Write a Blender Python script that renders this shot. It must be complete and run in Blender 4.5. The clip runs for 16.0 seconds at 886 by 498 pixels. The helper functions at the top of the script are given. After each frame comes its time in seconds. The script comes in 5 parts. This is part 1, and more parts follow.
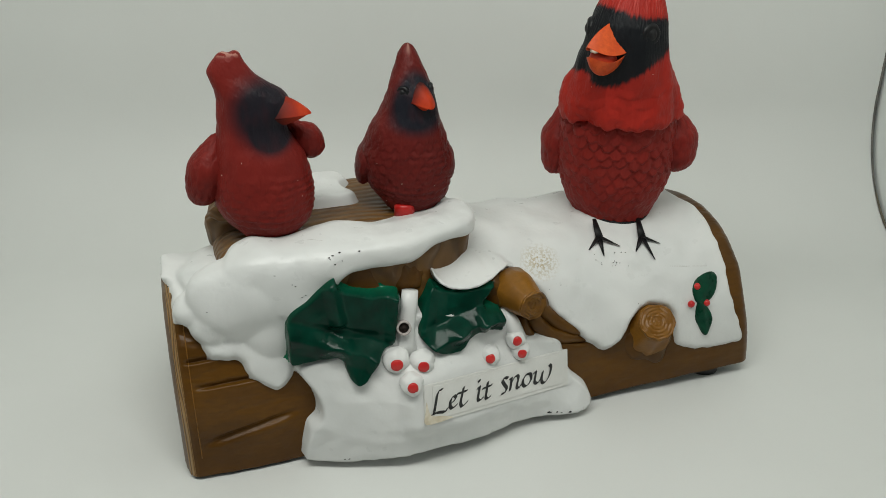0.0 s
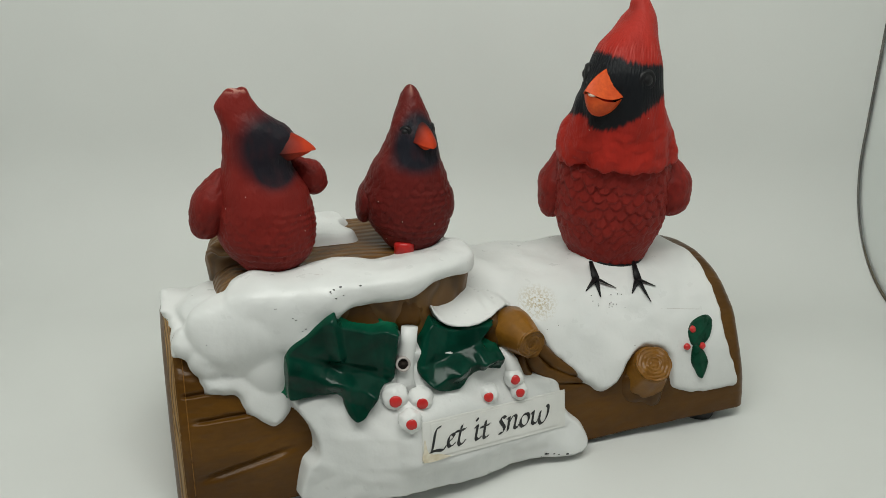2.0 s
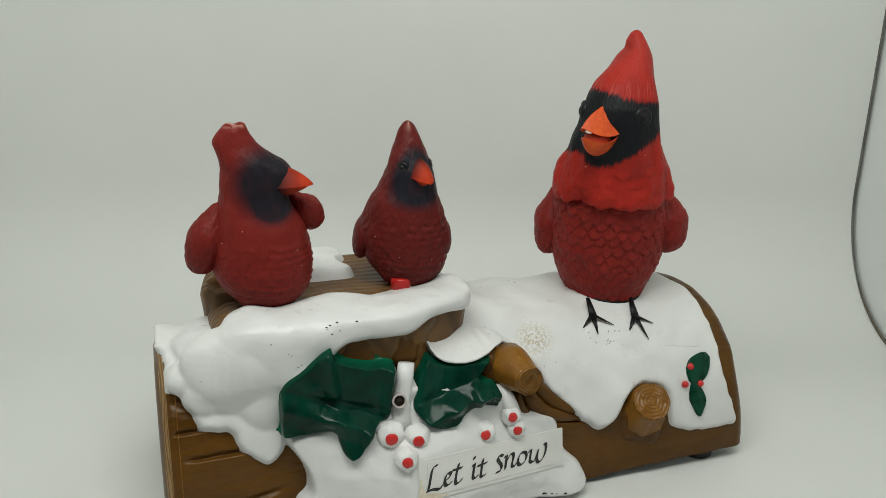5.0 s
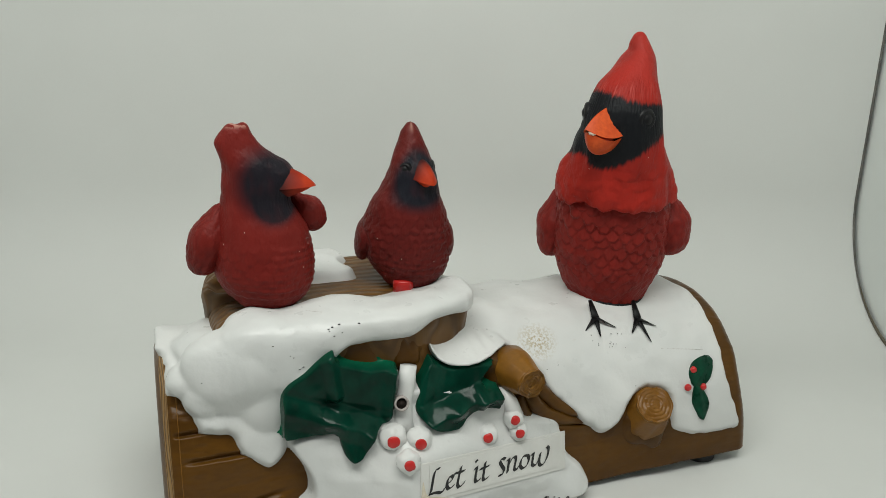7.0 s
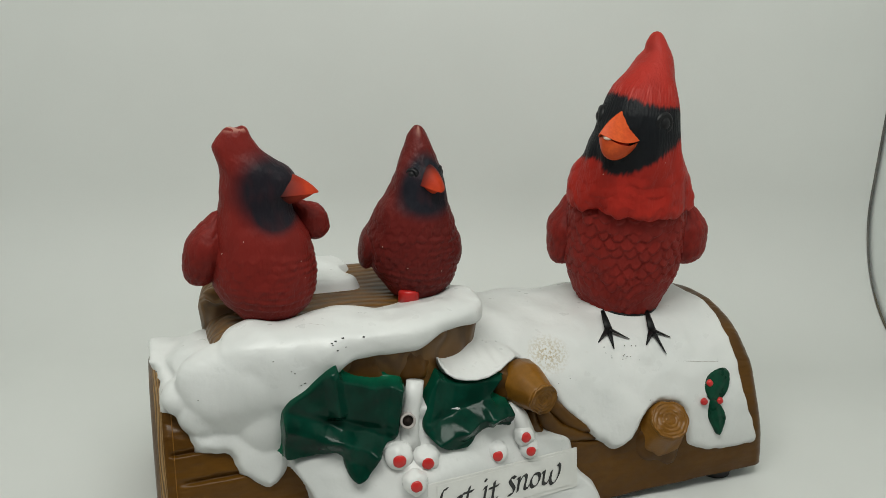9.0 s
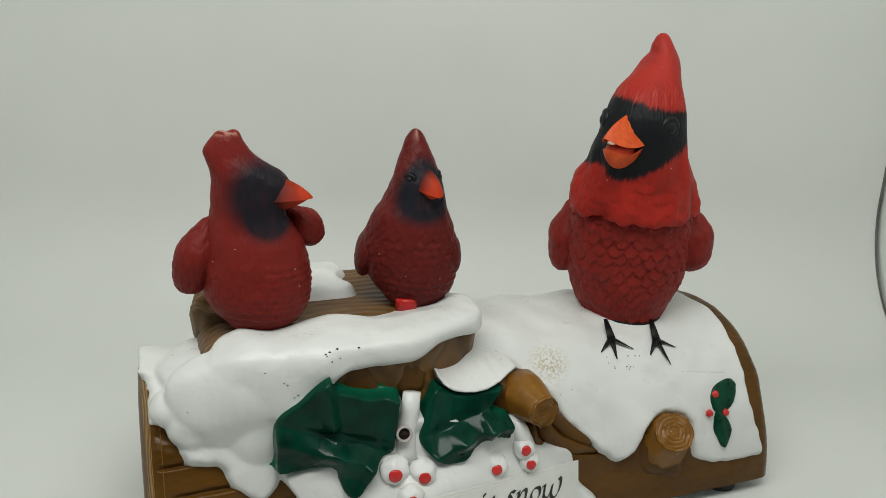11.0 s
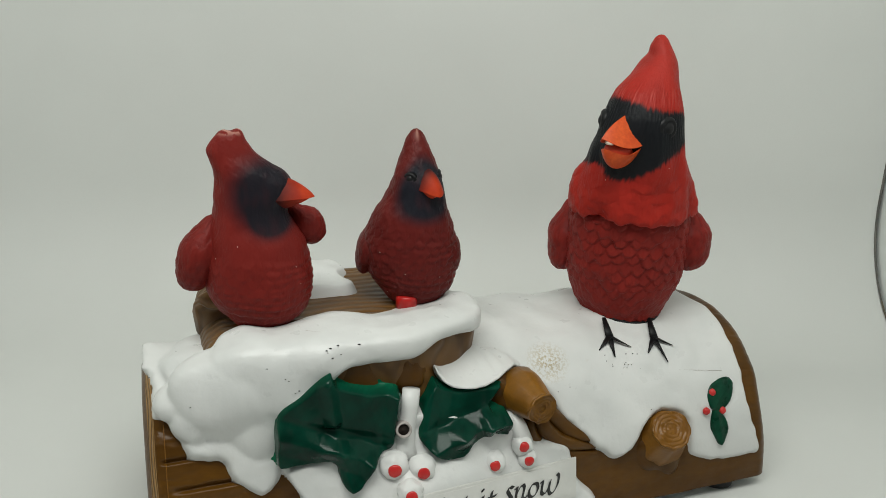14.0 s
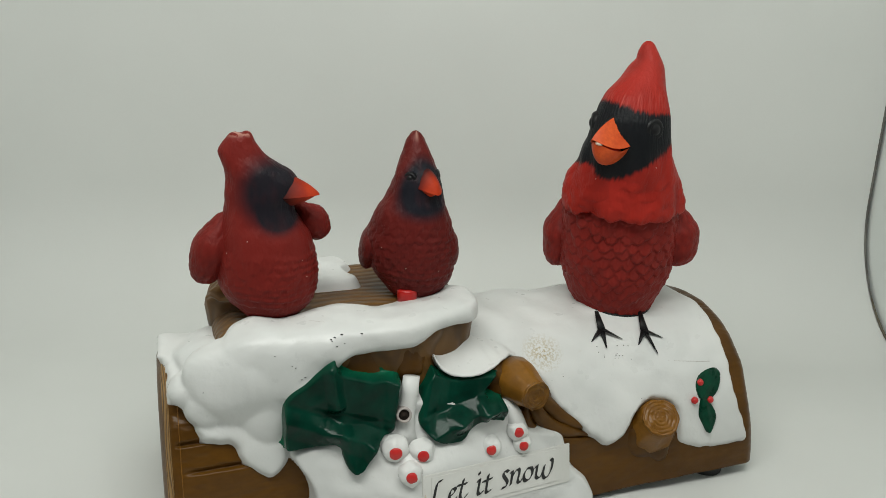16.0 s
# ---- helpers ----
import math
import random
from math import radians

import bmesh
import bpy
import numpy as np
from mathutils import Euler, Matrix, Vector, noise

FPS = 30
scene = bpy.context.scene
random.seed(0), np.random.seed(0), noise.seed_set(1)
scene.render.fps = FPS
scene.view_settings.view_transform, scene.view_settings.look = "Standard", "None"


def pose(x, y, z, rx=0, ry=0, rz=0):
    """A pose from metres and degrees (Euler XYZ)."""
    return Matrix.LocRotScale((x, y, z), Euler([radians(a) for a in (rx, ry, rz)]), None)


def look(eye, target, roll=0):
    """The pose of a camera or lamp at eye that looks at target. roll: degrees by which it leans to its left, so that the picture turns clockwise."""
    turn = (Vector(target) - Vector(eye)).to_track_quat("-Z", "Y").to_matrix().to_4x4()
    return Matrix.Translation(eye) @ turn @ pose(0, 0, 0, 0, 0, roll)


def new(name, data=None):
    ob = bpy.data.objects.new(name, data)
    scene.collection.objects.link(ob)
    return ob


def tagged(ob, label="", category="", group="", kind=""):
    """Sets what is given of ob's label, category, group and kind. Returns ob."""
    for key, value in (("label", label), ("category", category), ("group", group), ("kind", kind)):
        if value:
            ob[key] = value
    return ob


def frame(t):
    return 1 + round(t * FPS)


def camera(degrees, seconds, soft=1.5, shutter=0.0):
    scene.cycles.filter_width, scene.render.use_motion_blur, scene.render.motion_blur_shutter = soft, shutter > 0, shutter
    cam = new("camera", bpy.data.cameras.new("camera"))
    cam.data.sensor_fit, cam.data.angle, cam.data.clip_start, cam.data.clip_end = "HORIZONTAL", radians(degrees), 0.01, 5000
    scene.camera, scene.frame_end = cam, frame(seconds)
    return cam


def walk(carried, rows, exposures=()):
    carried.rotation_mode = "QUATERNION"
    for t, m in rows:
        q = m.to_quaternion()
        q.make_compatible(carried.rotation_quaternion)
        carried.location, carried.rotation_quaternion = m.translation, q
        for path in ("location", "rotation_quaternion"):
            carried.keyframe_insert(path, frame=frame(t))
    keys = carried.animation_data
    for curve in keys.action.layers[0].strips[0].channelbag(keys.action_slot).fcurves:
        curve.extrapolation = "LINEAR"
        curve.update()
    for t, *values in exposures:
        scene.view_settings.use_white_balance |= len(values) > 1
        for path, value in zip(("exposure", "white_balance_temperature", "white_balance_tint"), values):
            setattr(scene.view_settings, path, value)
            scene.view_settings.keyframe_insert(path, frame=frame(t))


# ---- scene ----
cam = camera(56.2, 16.0, soft=0.7)
METRES, EYE, TILT, LEAN, TURN = 0.12, (-0.142, -0.396, 0.273), -25.0, 0.0, -18.0
ROWS = [
    (0.0, 0.0, 0.0, 0.0, 0.0, 0.0, -0.0),
    (0.5, -0.0217, 0.04, -0.1336, -0.3, 0.79, -0.25),
    (1.0, -0.0288, 0.0359, -0.1495, -0.44, 1.79, -0.44),
    (1.5, -0.0423, 0.0002, -0.1318, -0.78, 3.34, -0.49),
    (2.0, -0.0565, -0.0261, -0.1006, -1.0, 4.27, -0.61),
    (2.5, -0.062, -0.0605, -0.0638, -1.14, 5.09, -0.63),
    (3.0, -0.0444, -0.0701, -0.077, -1.09, 6.26, -0.7),
    (3.5, -0.0462, -0.0424, -0.1096, -1.2, 6.35, -0.68),
    (4.0, -0.0614, -0.0318, -0.1083, -1.38, 6.6, -0.69),
    (6.5, -0.08, 0.0059, -0.1249, -1.53, 7.14, -0.84),
    (7.0, -0.0889, 0.0056, -0.1175, -1.62, 7.2, -0.87),
    (7.5, -0.0919, 0.0122, -0.0991, -1.62, 7.03, -0.92),
    (8.0, -0.0958, 0.0392, -0.085, -1.66, 7.02, -0.92),
    (8.5, -0.1107, 0.0931, -0.0792, -1.66, 7.04, -0.94),
    (9.0, -0.1274, 0.1479, -0.053, -1.81, 7.01, -1.01),
    (11.5, -0.1016, 0.2378, -0.0001, -1.61, 6.87, -1.38),
    (12.0, -0.098, 0.2354, 0.0059, -1.49, 6.87, -1.4),
    (12.5, -0.1085, 0.2246, 0.012, -1.51, 6.94, -1.44),
    (13.0, -0.1114, 0.2098, 0.025, -1.41, 6.9, -1.46),
    (13.5, -0.0997, 0.2005, -0.0111, -1.35, 6.89, -1.47),
    (14.0, -0.0963, 0.1965, -0.0151, -1.44, 6.85, -1.51),
    (14.5, -0.079, 0.1689, -0.0259, -1.39, 7.07, -1.51),
    (15.0, -0.0763, 0.1174, -0.0408, -1.22, 7.08, -1.53),
    (15.5, -0.0615, 0.0741, -0.0602, -1.02, 7.17, -1.4),
    (16.0, -0.0649, 0.0266, -0.0815, -0.96, 7.32, -1.44),
]
walk(cam, [(t, pose(*EYE, TILT, LEAN, TURN) @ pose(METRES * x, METRES * y, METRES * z, 90 + pitch, roll, yaw)) for t, x, y, z, yaw, pitch, roll in ROWS], exposures=[(0.0, -0.08), (0.8, -0.07), (2.0, 0.0), (16.0, 0.0)])

# ---- light ----
world = bpy.data.worlds.new("room")
world.use_nodes = True
scene.world = world
world.node_tree.nodes["Background"].inputs[0].default_value = (0.93, 1.0, 0.98, 1)
world.node_tree.nodes["Background"].inputs[1].default_value = 0.10
TENT = pose(EYE[0], EYE[1], 0, 0, 0, TURN)      # the light tent stands square to the first view


def led_panel(x, y, z, tx, ty, tz, sx, sy, watts):
    lamp = bpy.data.lights.new("led_panel_light", "AREA")
    lamp.shape, lamp.size, lamp.size_y, lamp.energy, lamp.color = "RECTANGLE", sx, sy, watts, (0.985, 1.0, 0.942)
    ob = new("led_panel_light", lamp)
    ob.matrix_world = TENT @ look((x, y, z), (tx, ty, tz))
    return tagged(ob, "white light strip under the tent's roof", "lamp", kind="structure")


led_panel(-0.05, 0.10, 0.66, -0.02, 0.42, 0.05, 0.60, 0.16, 3.22)


# ---- materials ----
def material(name, rough=0.5, spec=0.5):
    m = bpy.data.materials.new(name)
    m.use_nodes = True
    b = m.node_tree.nodes["Principled BSDF"]
    b.inputs["Roughness"].default_value = rough
    b.inputs["Specular IOR Level"].default_value = spec
    return m, m.node_tree, b


def link(t, a, b):
    t.links.new(a, b)


def noise_tex(t, scale, detail=4, space="Object", stretch=None):
    n = t.nodes.new("ShaderNodeTexNoise")
    n.inputs["Scale"].default_value, n.inputs["Detail"].default_value = scale, detail
    c = t.nodes.new("ShaderNodeTexCoord")
    out = c.outputs[space]
    if stretch:
        mp = t.nodes.new("ShaderNodeMapping")
        mp.inputs["Scale"].default_value = stretch
        link(t, out, mp.inputs[0])
        out = mp.outputs[0]
    link(t, out, n.inputs["Vector"])
    return n


def ramp(t, fac, stops):
    r = t.nodes.new("ShaderNodeValToRGB")
    while len(r.color_ramp.elements) < len(stops):
        r.color_ramp.elements.new(0.5)
    for e, (p, c) in zip(r.color_ramp.elements, stops):
        e.position, e.color = p, (*c, 1)
    link(t, fac, r.inputs[0])
    return r.outputs[0]


def mix(t, fac, a, b):
    m = t.nodes.new("ShaderNodeMix")
    m.data_type = "RGBA"
    for s, v in ((m.inputs[0], fac), (m.inputs[6], a), (m.inputs[7], b)):
        if hasattr(v, "is_output"):
            link(t, v, s)
        else:
            s.default_value = v if isinstance(v, float) else (*v, 1)
    return m.outputs[2]


def bump(t, b, height, strength, distance):
    n = t.nodes.new("ShaderNodeBump")
    n.inputs["Strength"].default_value, n.inputs["Distance"].default_value = strength, distance
    link(t, height, n.inputs["Height"])
    link(t, n.outputs[0], b.inputs["Normal"])


def attribute(t, name):
    a = t.nodes.new("ShaderNodeAttribute")
    a.attribute_name = name
    return a.outputs["Fac"]


def two_scale(name, dark, light, rough, big=30, fine=600, amount=0.25, dist=0.0004, spec=0.5, stretch=None, rim=None):
    m, t, b = material(name, rough, spec)
    n1, n2 = noise_tex(t, big, 4, stretch=stretch), noise_tex(t, fine, 3, stretch=stretch)
    c = ramp(t, n1.outputs[0], [(0.35, dark), (0.65, light)])
    c = mix(t, ramp(t, n2.outputs[0], [(0.35, (0.0,) * 3), (0.75, (amount,) * 3)]), c, tuple(0.75 * v for v in dark))
    if rim:
        c = mix(t, attribute(t, "rim"), c, rim)
    link(t, c, b.inputs["Base Color"])
    r = t.nodes.new("ShaderNodeMapRange")
    r.inputs[3].default_value, r.inputs[4].default_value = rough - 0.08, rough + 0.1
    link(t, n1.outputs[0], r.inputs[0])
    link(t, r.outputs[0], b.inputs["Roughness"])
    bump(t, b, n2.outputs[0], 0.35, dist)
    return m


def grained(name, dark, light, line):
    """Moulded wood: swirling grain lines cut into brown plastic."""
    m, t, b = material(name, 0.42, 0.32)
    w = t.nodes.new("ShaderNodeTexWave")
    w.wave_type, w.bands_direction = "BANDS", "Y"
    for key, value in (("Scale", 55), ("Distortion", 9.0), ("Detail", 3.0), ("Detail Scale", 0.35)):
        w.inputs[key].default_value = value
    link(t, t.nodes.new("ShaderNodeTexCoord").outputs["Object"], w.inputs["Vector"])
    n = noise_tex(t, 60)
    c = ramp(t, n.outputs[0], [(0.35, dark), (0.65, light)])
    c = mix(t, ramp(t, w.outputs["Fac"], [(0.05, (0.45,) * 3), (0.35, (0.0,) * 3)]), c, line)
    link(t, c, b.inputs["Base Color"])
    bump(t, b, w.outputs["Fac"], 0.6, 0.0009)
    return m


def snow_paint():
    """White enamel over moulded plastic, with a few chips and a greyish scuff."""
    m, t, b = material("snow_paint", 0.3, 0.36)
    n1, n2, n3 = noise_tex(t, 25), noise_tex(t, 140, 5), noise_tex(t, 800, 6)
    c = ramp(t, n1.outputs[0], [(0.3, (0.64, 0.65, 0.64)), (0.7, (0.71, 0.713, 0.70))])
    c = mix(t, ramp(t, n2.outputs[0], [(0.70, (0.0,) * 3), (0.80, (0.3,) * 3)]), c, (0.55, 0.52, 0.46))
    dirt = t.nodes.new("ShaderNodeMath")
    dirt.operation = "MULTIPLY"
    far = t.nodes.new("ShaderNodeVectorMath")
    far.operation = "DISTANCE"
    link(t, t.nodes.new("ShaderNodeTexCoord").outputs["Object"], far.inputs[0])
    far.inputs[1].default_value = (0.028, -0.0385, 0.083)
    near = t.nodes.new("ShaderNodeMapRange")
    for i, value in ((1, 0.002), (2, 0.0125), (3, 1.0), (4, 0.0)):
        near.inputs[i].default_value = value
    link(t, far.outputs["Value"], near.inputs[0])
    link(t, near.outputs[0], dirt.inputs[0])
    link(t, ramp(t, n3.outputs[0], [(0.46, (0.0,) * 3), (0.58, (0.85,) * 3)]), dirt.inputs[1])
    c = mix(t, dirt.outputs[0], c, (0.40, 0.32, 0.17))
    link(t, c, b.inputs["Base Color"])
    link(t, ramp(t, n2.outputs[0], [(0.3, (0.26,) * 3), (0.7, (0.42,) * 3)]), b.inputs["Roughness"])
    bump(t, b, n2.outputs[0], 0.4, 0.0011)
    return m


def feathers(name, red, deep, black, light_tip=None, spec=0.22):
    """Moulded rubber feathers: red, with shade painted into the grooves and a black painted mask."""
    m, t, b = material(name, 0.5, spec)
    n1, n2 = noise_tex(t, 60), noise_tex(t, 700, 3, stretch=(1, 1, 0.25))
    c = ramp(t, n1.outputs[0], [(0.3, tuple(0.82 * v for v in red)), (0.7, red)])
    c = mix(t, attribute(t, "groove_shade"), c, deep)
    # highlight painted on upper ends, beside the crest's pale streaks
    if light_tip:
        c = mix(t, attribute(t, "tip"), c, light_tip)
    c = mix(t, attribute(t, "mask"), c, black)
    c = mix(t, attribute(t, "scuff"), c, (0.75, 0.45, 0.36))
    link(t, c, b.inputs["Base Color"])
    link(t, ramp(t, n1.outputs[0], [(0.3, (0.42,) * 3), (0.7, (0.56,) * 3)]), b.inputs["Roughness"])
    bump(t, b, n2.outputs[0], 0.7, 0.0007)
    return m


SNOW = snow_paint()
BARK = two_scale("bark_plastic", (0.068, 0.0275, 0.0026), (0.118, 0.049, 0.0046), 0.34, 35, 500, 0.32, 0.0005, spec=0.22, stretch=(0.4, 1, 1))
WOOD = grained("slab_plastic", (0.105, 0.048, 0.011), (0.165, 0.080, 0.021), (0.045, 0.021, 0.006))
SAWN = two_scale("sawn_plastic", (0.26, 0.15, 0.055), (0.36, 0.22, 0.09), 0.4, 60, 500, 0.3, 0.0003, spec=0.3, rim=(0.045, 0.020, 0.006))
STUB = two_scale("stub_plastic", (0.17, 0.070, 0.007), (0.25, 0.108, 0.012), 0.36, 60, 500, 0.35, 0.0004, spec=0.35)
LEAF = two_scale("holly_enamel", (0.0008, 0.021, 0.0125), (0.0016, 0.040, 0.024), 0.17, 90, 260, 0.2, 0.0004, spec=0.14, rim=(0.004, 0.13, 0.062))
LEAF_RIM = two_scale("holly_edge_enamel", (0.0020, 0.030, 0.016), (0.003, 0.060, 0.030), 0.28, 160, 400, 0.3, 0.0009, spec=0.15)
RED = two_scale("red_enamel", (0.50, 0.018, 0.018), (0.60, 0.028, 0.024), 0.3, 150, 700, 0.15, 0.0001)
BUTTON = two_scale("red_button_plastic", (0.42, 0.008, 0.006), (0.52, 0.012, 0.01), 0.35, 150, 900, 0.1, 0.0001)
BLACK = two_scale("black_paint", (0.005, 0.005, 0.006), (0.010, 0.010, 0.010), 0.45, 150, 900, 0.2, 0.0001, spec=0.2)
RUBBER = two_scale("black_rubber", (0.012, 0.012, 0.012), (0.03, 0.03, 0.03), 0.7, 150, 900, 0.2, 0.0002)
GREYP = two_scale("grey_plastic", (0.36, 0.32, 0.30), (0.46, 0.42, 0.40), 0.5, 150, 900, 0.2, 0.0002)
HOLE = two_scale("dark_hole", (0.016, 0.009, 0.006), (0.032, 0.018, 0.012), 0.8, 150, 900, 0.2, 0.0002)
PAPER = two_scale("sticker_paper", (0.66, 0.655, 0.625), (0.75, 0.745, 0.72), 0.3, 45, 400, 0.08, 0.0001)
TAPE = two_scale("yellowed_tape", (0.58, 0.50, 0.36), (0.74, 0.69, 0.58), 0.3, 220, 500, 0.2, 0.0001)
INK = two_scale("black_ink", (0.008, 0.008, 0.009), (0.02, 0.02, 0.02), 0.4, 300, 900, 0.2, 0.0001)
BEAK = two_scale("orange_beak_rubber", (0.56, 0.062, 0.010), (0.68, 0.100, 0.018), 0.45, 160, 700, 0.45, 0.0004, spec=0.25)
# rim here is the dark tone that shades the beak's base
BEAK_RED = two_scale("red_beak_rubber", (0.36, 0.028, 0.010), (0.47, 0.044, 0.012), 0.5, 160, 900, 0.2, 0.0002, spec=0.12, rim=(0.050, 0.009, 0.008))
MOUTH = two_scale("mouth_rubber", (0.42, 0.030, 0.008), (0.52, 0.045, 0.012), 0.5, 160, 900, 0.2, 0.0002)
TOOTH = two_scale("worn_white", (0.70, 0.55, 0.42), (0.82, 0.72, 0.6), 0.5, 160, 900, 0.2, 0.0002)
EYE_BLACK = two_scale("eye_gloss", (0.006, 0.006, 0.007), (0.012, 0.012, 0.013), 0.42, 300, 900, 0.1, 0.0001, spec=0.22)
PLUME_BIG = feathers("plume_big", (0.240, 0.019, 0.014), (0.11, 0.008, 0.006), (0.008, 0.009, 0.011), (0.42, 0.06, 0.05), spec=0.14)
PLUME_HOOD = feathers("plume_hood", (0.38, 0.022, 0.014), (0.19, 0.009, 0.006), (0.008, 0.009, 0.011), (0.50, 0.085, 0.07), spec=0.14)
PLUME_A = feathers("plume_left", (0.188, 0.017, 0.013), (0.11, 0.008, 0.006), (0.008, 0.011, 0.016), spec=0.13)
PLUME_C = feathers("plume_middle", (0.130, 0.013, 0.0105), (0.060, 0.005, 0.004), (0.008, 0.012, 0.018), spec=0.15)
SHEET = two_scale("backdrop_vinyl", (0.66, 0.67, 0.65), (0.70, 0.71, 0.69), 0.5, 5, 900, 0.04, 0.00008, spec=0.3)
FABRIC = two_scale("tent_fabric", (0.74, 0.77, 0.75), (0.80, 0.83, 0.81), 0.7, 9, 900, 0.06, 0.0002)
PIPING = two_scale("dark_piping", (0.10, 0.10, 0.09), (0.17, 0.165, 0.145), 0.7, 60, 700, 0.2, 0.0003)
PIPING_B = two_scale("brown_piping", (0.10, 0.085, 0.055), (0.16, 0.14, 0.10), 0.7, 60, 700, 0.2, 0.0003)


# ---- mesh helpers ----
def build(name, verts, faces, mat, parent=None, label="", normals=None, smooth=True, **attrs):
    me = bpy.data.meshes.new(name)
    me.from_pydata([tuple(v) for v in verts], [], [tuple(int(i) for i in f) for f in faces])
    if smooth:
        me.polygons.foreach_set("use_smooth", [True] * len(me.polygons))
    for key, values in attrs.items():
        me.attributes.new(key, "FLOAT", "POINT").data.foreach_set("value", np.asarray(values, dtype=np.float32).ravel())
    if normals is not None:
        me.normals_split_custom_set_from_vertices([tuple(n) for n in normals])
    me.materials.append(mat)
    me.update()
    ob = new(name, me)
    if parent:
        ob.parent = parent
    return tagged(ob, label)


def part(name, bm, mat, parent, label="", smooth=True):
    me = bpy.data.meshes.new(name)
    bm.to_mesh(me)
    bm.free()
    if smooth:
        me.polygons.foreach_set("use_smooth", [True] * len(me.polygons))
    me.materials.append(mat)
    ob = new(name, me)
    ob.parent = parent
    return tagged(ob, label)


def thing(name, m, label, category, group=""):
    ob = new(name)
    ob.empty_display_size = 0.02
    ob.matrix_world = m
    return tagged(ob, label, category, group)


def quads(nu, nv, wrap=False):
    """Faces of a grid of nu columns by nv rows, indexed row * nu + column."""
    last = nu if wrap else nu - 1
    return [(r * nu + c, r * nu + (c + 1) % nu, (r + 1) * nu + (c + 1) % nu, (r + 1) * nu + c) for r in range(nv - 1) for c in range(last)]


def nz(p, scale, seed=0.0):
    return noise.noise(Vector(p) * scale + Vector((seed, seed * 1.7, -seed)))


def smooth01(v):
    v = np.clip(v, 0, 1)
    return v * v * (3 - 2 * v)


def rounded_outline(pts, steps=6):
    """A closed Catmull-Rom line through a few corners."""
    p = np.array(pts, float)
    n, out = len(p), []
    for i in range(n):
        a, b, c, d = p[i - 1], p[i], p[(i + 1) % n], p[(i + 2) % n]
        for k in range(steps):
            u = k / steps
            out.append(0.5 * (2 * b + (c - a) * u + (2 * a - 5 * b + 4 * c - d) * u * u + (3 * b - a - 3 * c + d) * u ** 3))
    return np.array(out)


def inside_distance(pts, outline):
    """Distance to a closed outline: positive inside, negative outside."""
    a, b = outline, np.roll(outline, -1, 0)
    best, odd = np.full(len(pts), 1e9), np.zeros(len(pts), bool)
    for (ax, ay), (bx, by) in zip(a, b):
        dx, dy = bx - ax, by - ay
        k = np.clip(((pts[:, 0] - ax) * dx + (pts[:, 1] - ay) * dy) / (dx * dx + dy * dy + 1e-18), 0, 1)
        best = np.minimum(best, np.hypot(pts[:, 0] - ax - k * dx, pts[:, 1] - ay - k * dy))
        cross = ((ay > pts[:, 1]) != (by > pts[:, 1])) & (pts[:, 0] < dx * (pts[:, 1] - ay) / (dy if dy else 1e-18) + ax)
        odd ^= cross
    return np.where(odd, best, -best)


def relief(name, outline, surface, step, mat, parent, label="", unit=(1, 1), margin=0.003, **more):
    """A raised patch: a fine grid over the outline; surface(a, b, d) gives points, sinking into what lies below outside it."""
    o = rounded_outline(outline)
    lo, hi = o.min(0) - margin / np.array(unit), o.max(0) + margin / np.array(unit)
    nu, nv = (int((hi[i] - lo[i]) * unit[i] / step) + 2 for i in (0, 1))
    A, B = np.meshgrid(np.linspace(lo[0], hi[0], nu), np.linspace(lo[1], hi[1], nv))
    ab = np.stack([A.ravel(), B.ravel()], 1)
    d = inside_distance(ab * unit, o * unit)
    P = surface(ab[:, 0], ab[:, 1], d)
    keep = d > -margin
    faces = [f for f in quads(nu, nv) if all(keep[i] for i in f)]
    used = np.unique(np.array(faces))
    index = np.full(len(P), -1)
    index[used] = np.arange(len(used))
    attrs = {k: fn(ab[used, 0], ab[used, 1], d[used]) for k, fn in more.items()}
    return build(name, P[used], [[index[i] for i in f] for f in faces], mat, parent, label, **attrs)


def tube(points, radii, sides=10, flat=1.0, up=(0, 0, 1)):
    """A closed, tapering tube through the points; flat squeezes it along up."""
    bm, rings = bmesh.new(), []
    pts = [Vector(p) for p in points]
    for i, p in enumerate(pts):
        d = (pts[min(i + 1, len(pts) - 1)] - pts[max(i - 1, 0)]).normalized()
        s = d.cross(Vector(up)).normalized()
        w = s.cross(d).normalized()
        rings.append([bm.verts.new(p + radii[i] * (math.cos(a) * s + flat * math.sin(a) * w)) for a in (2 * math.pi * k / sides for k in range(sides))])
    for r, q in zip(rings, rings[1:]):
        for k in range(sides):
            bm.faces.new((r[k], r[(k + 1) % sides], q[(k + 1) % sides], q[k]))
    bm.faces.new(rings[0][::-1]), bm.faces.new(rings[-1])
    bmesh.ops.recalc_face_normals(bm, faces=bm.faces)
    return bm


def blob(center, radii, seed=0.0, rough=0.0, m=None, segments=40, rings=24):
    bm = bmesh.new()
    bmesh.ops.create_uvsphere(bm, u_segments=segments, v_segments=rings, radius=1)
    for v in bm.verts:
        k = 1 + rough * nz(v.co, 1.6, seed)
        v.co = Vector((v.co.x * radii[0] * k, v.co.y * radii[1] * k, v.co.z * radii[2] * k))
        v.co = (m @ v.co if m else v.co) + Vector(center)
    return bm


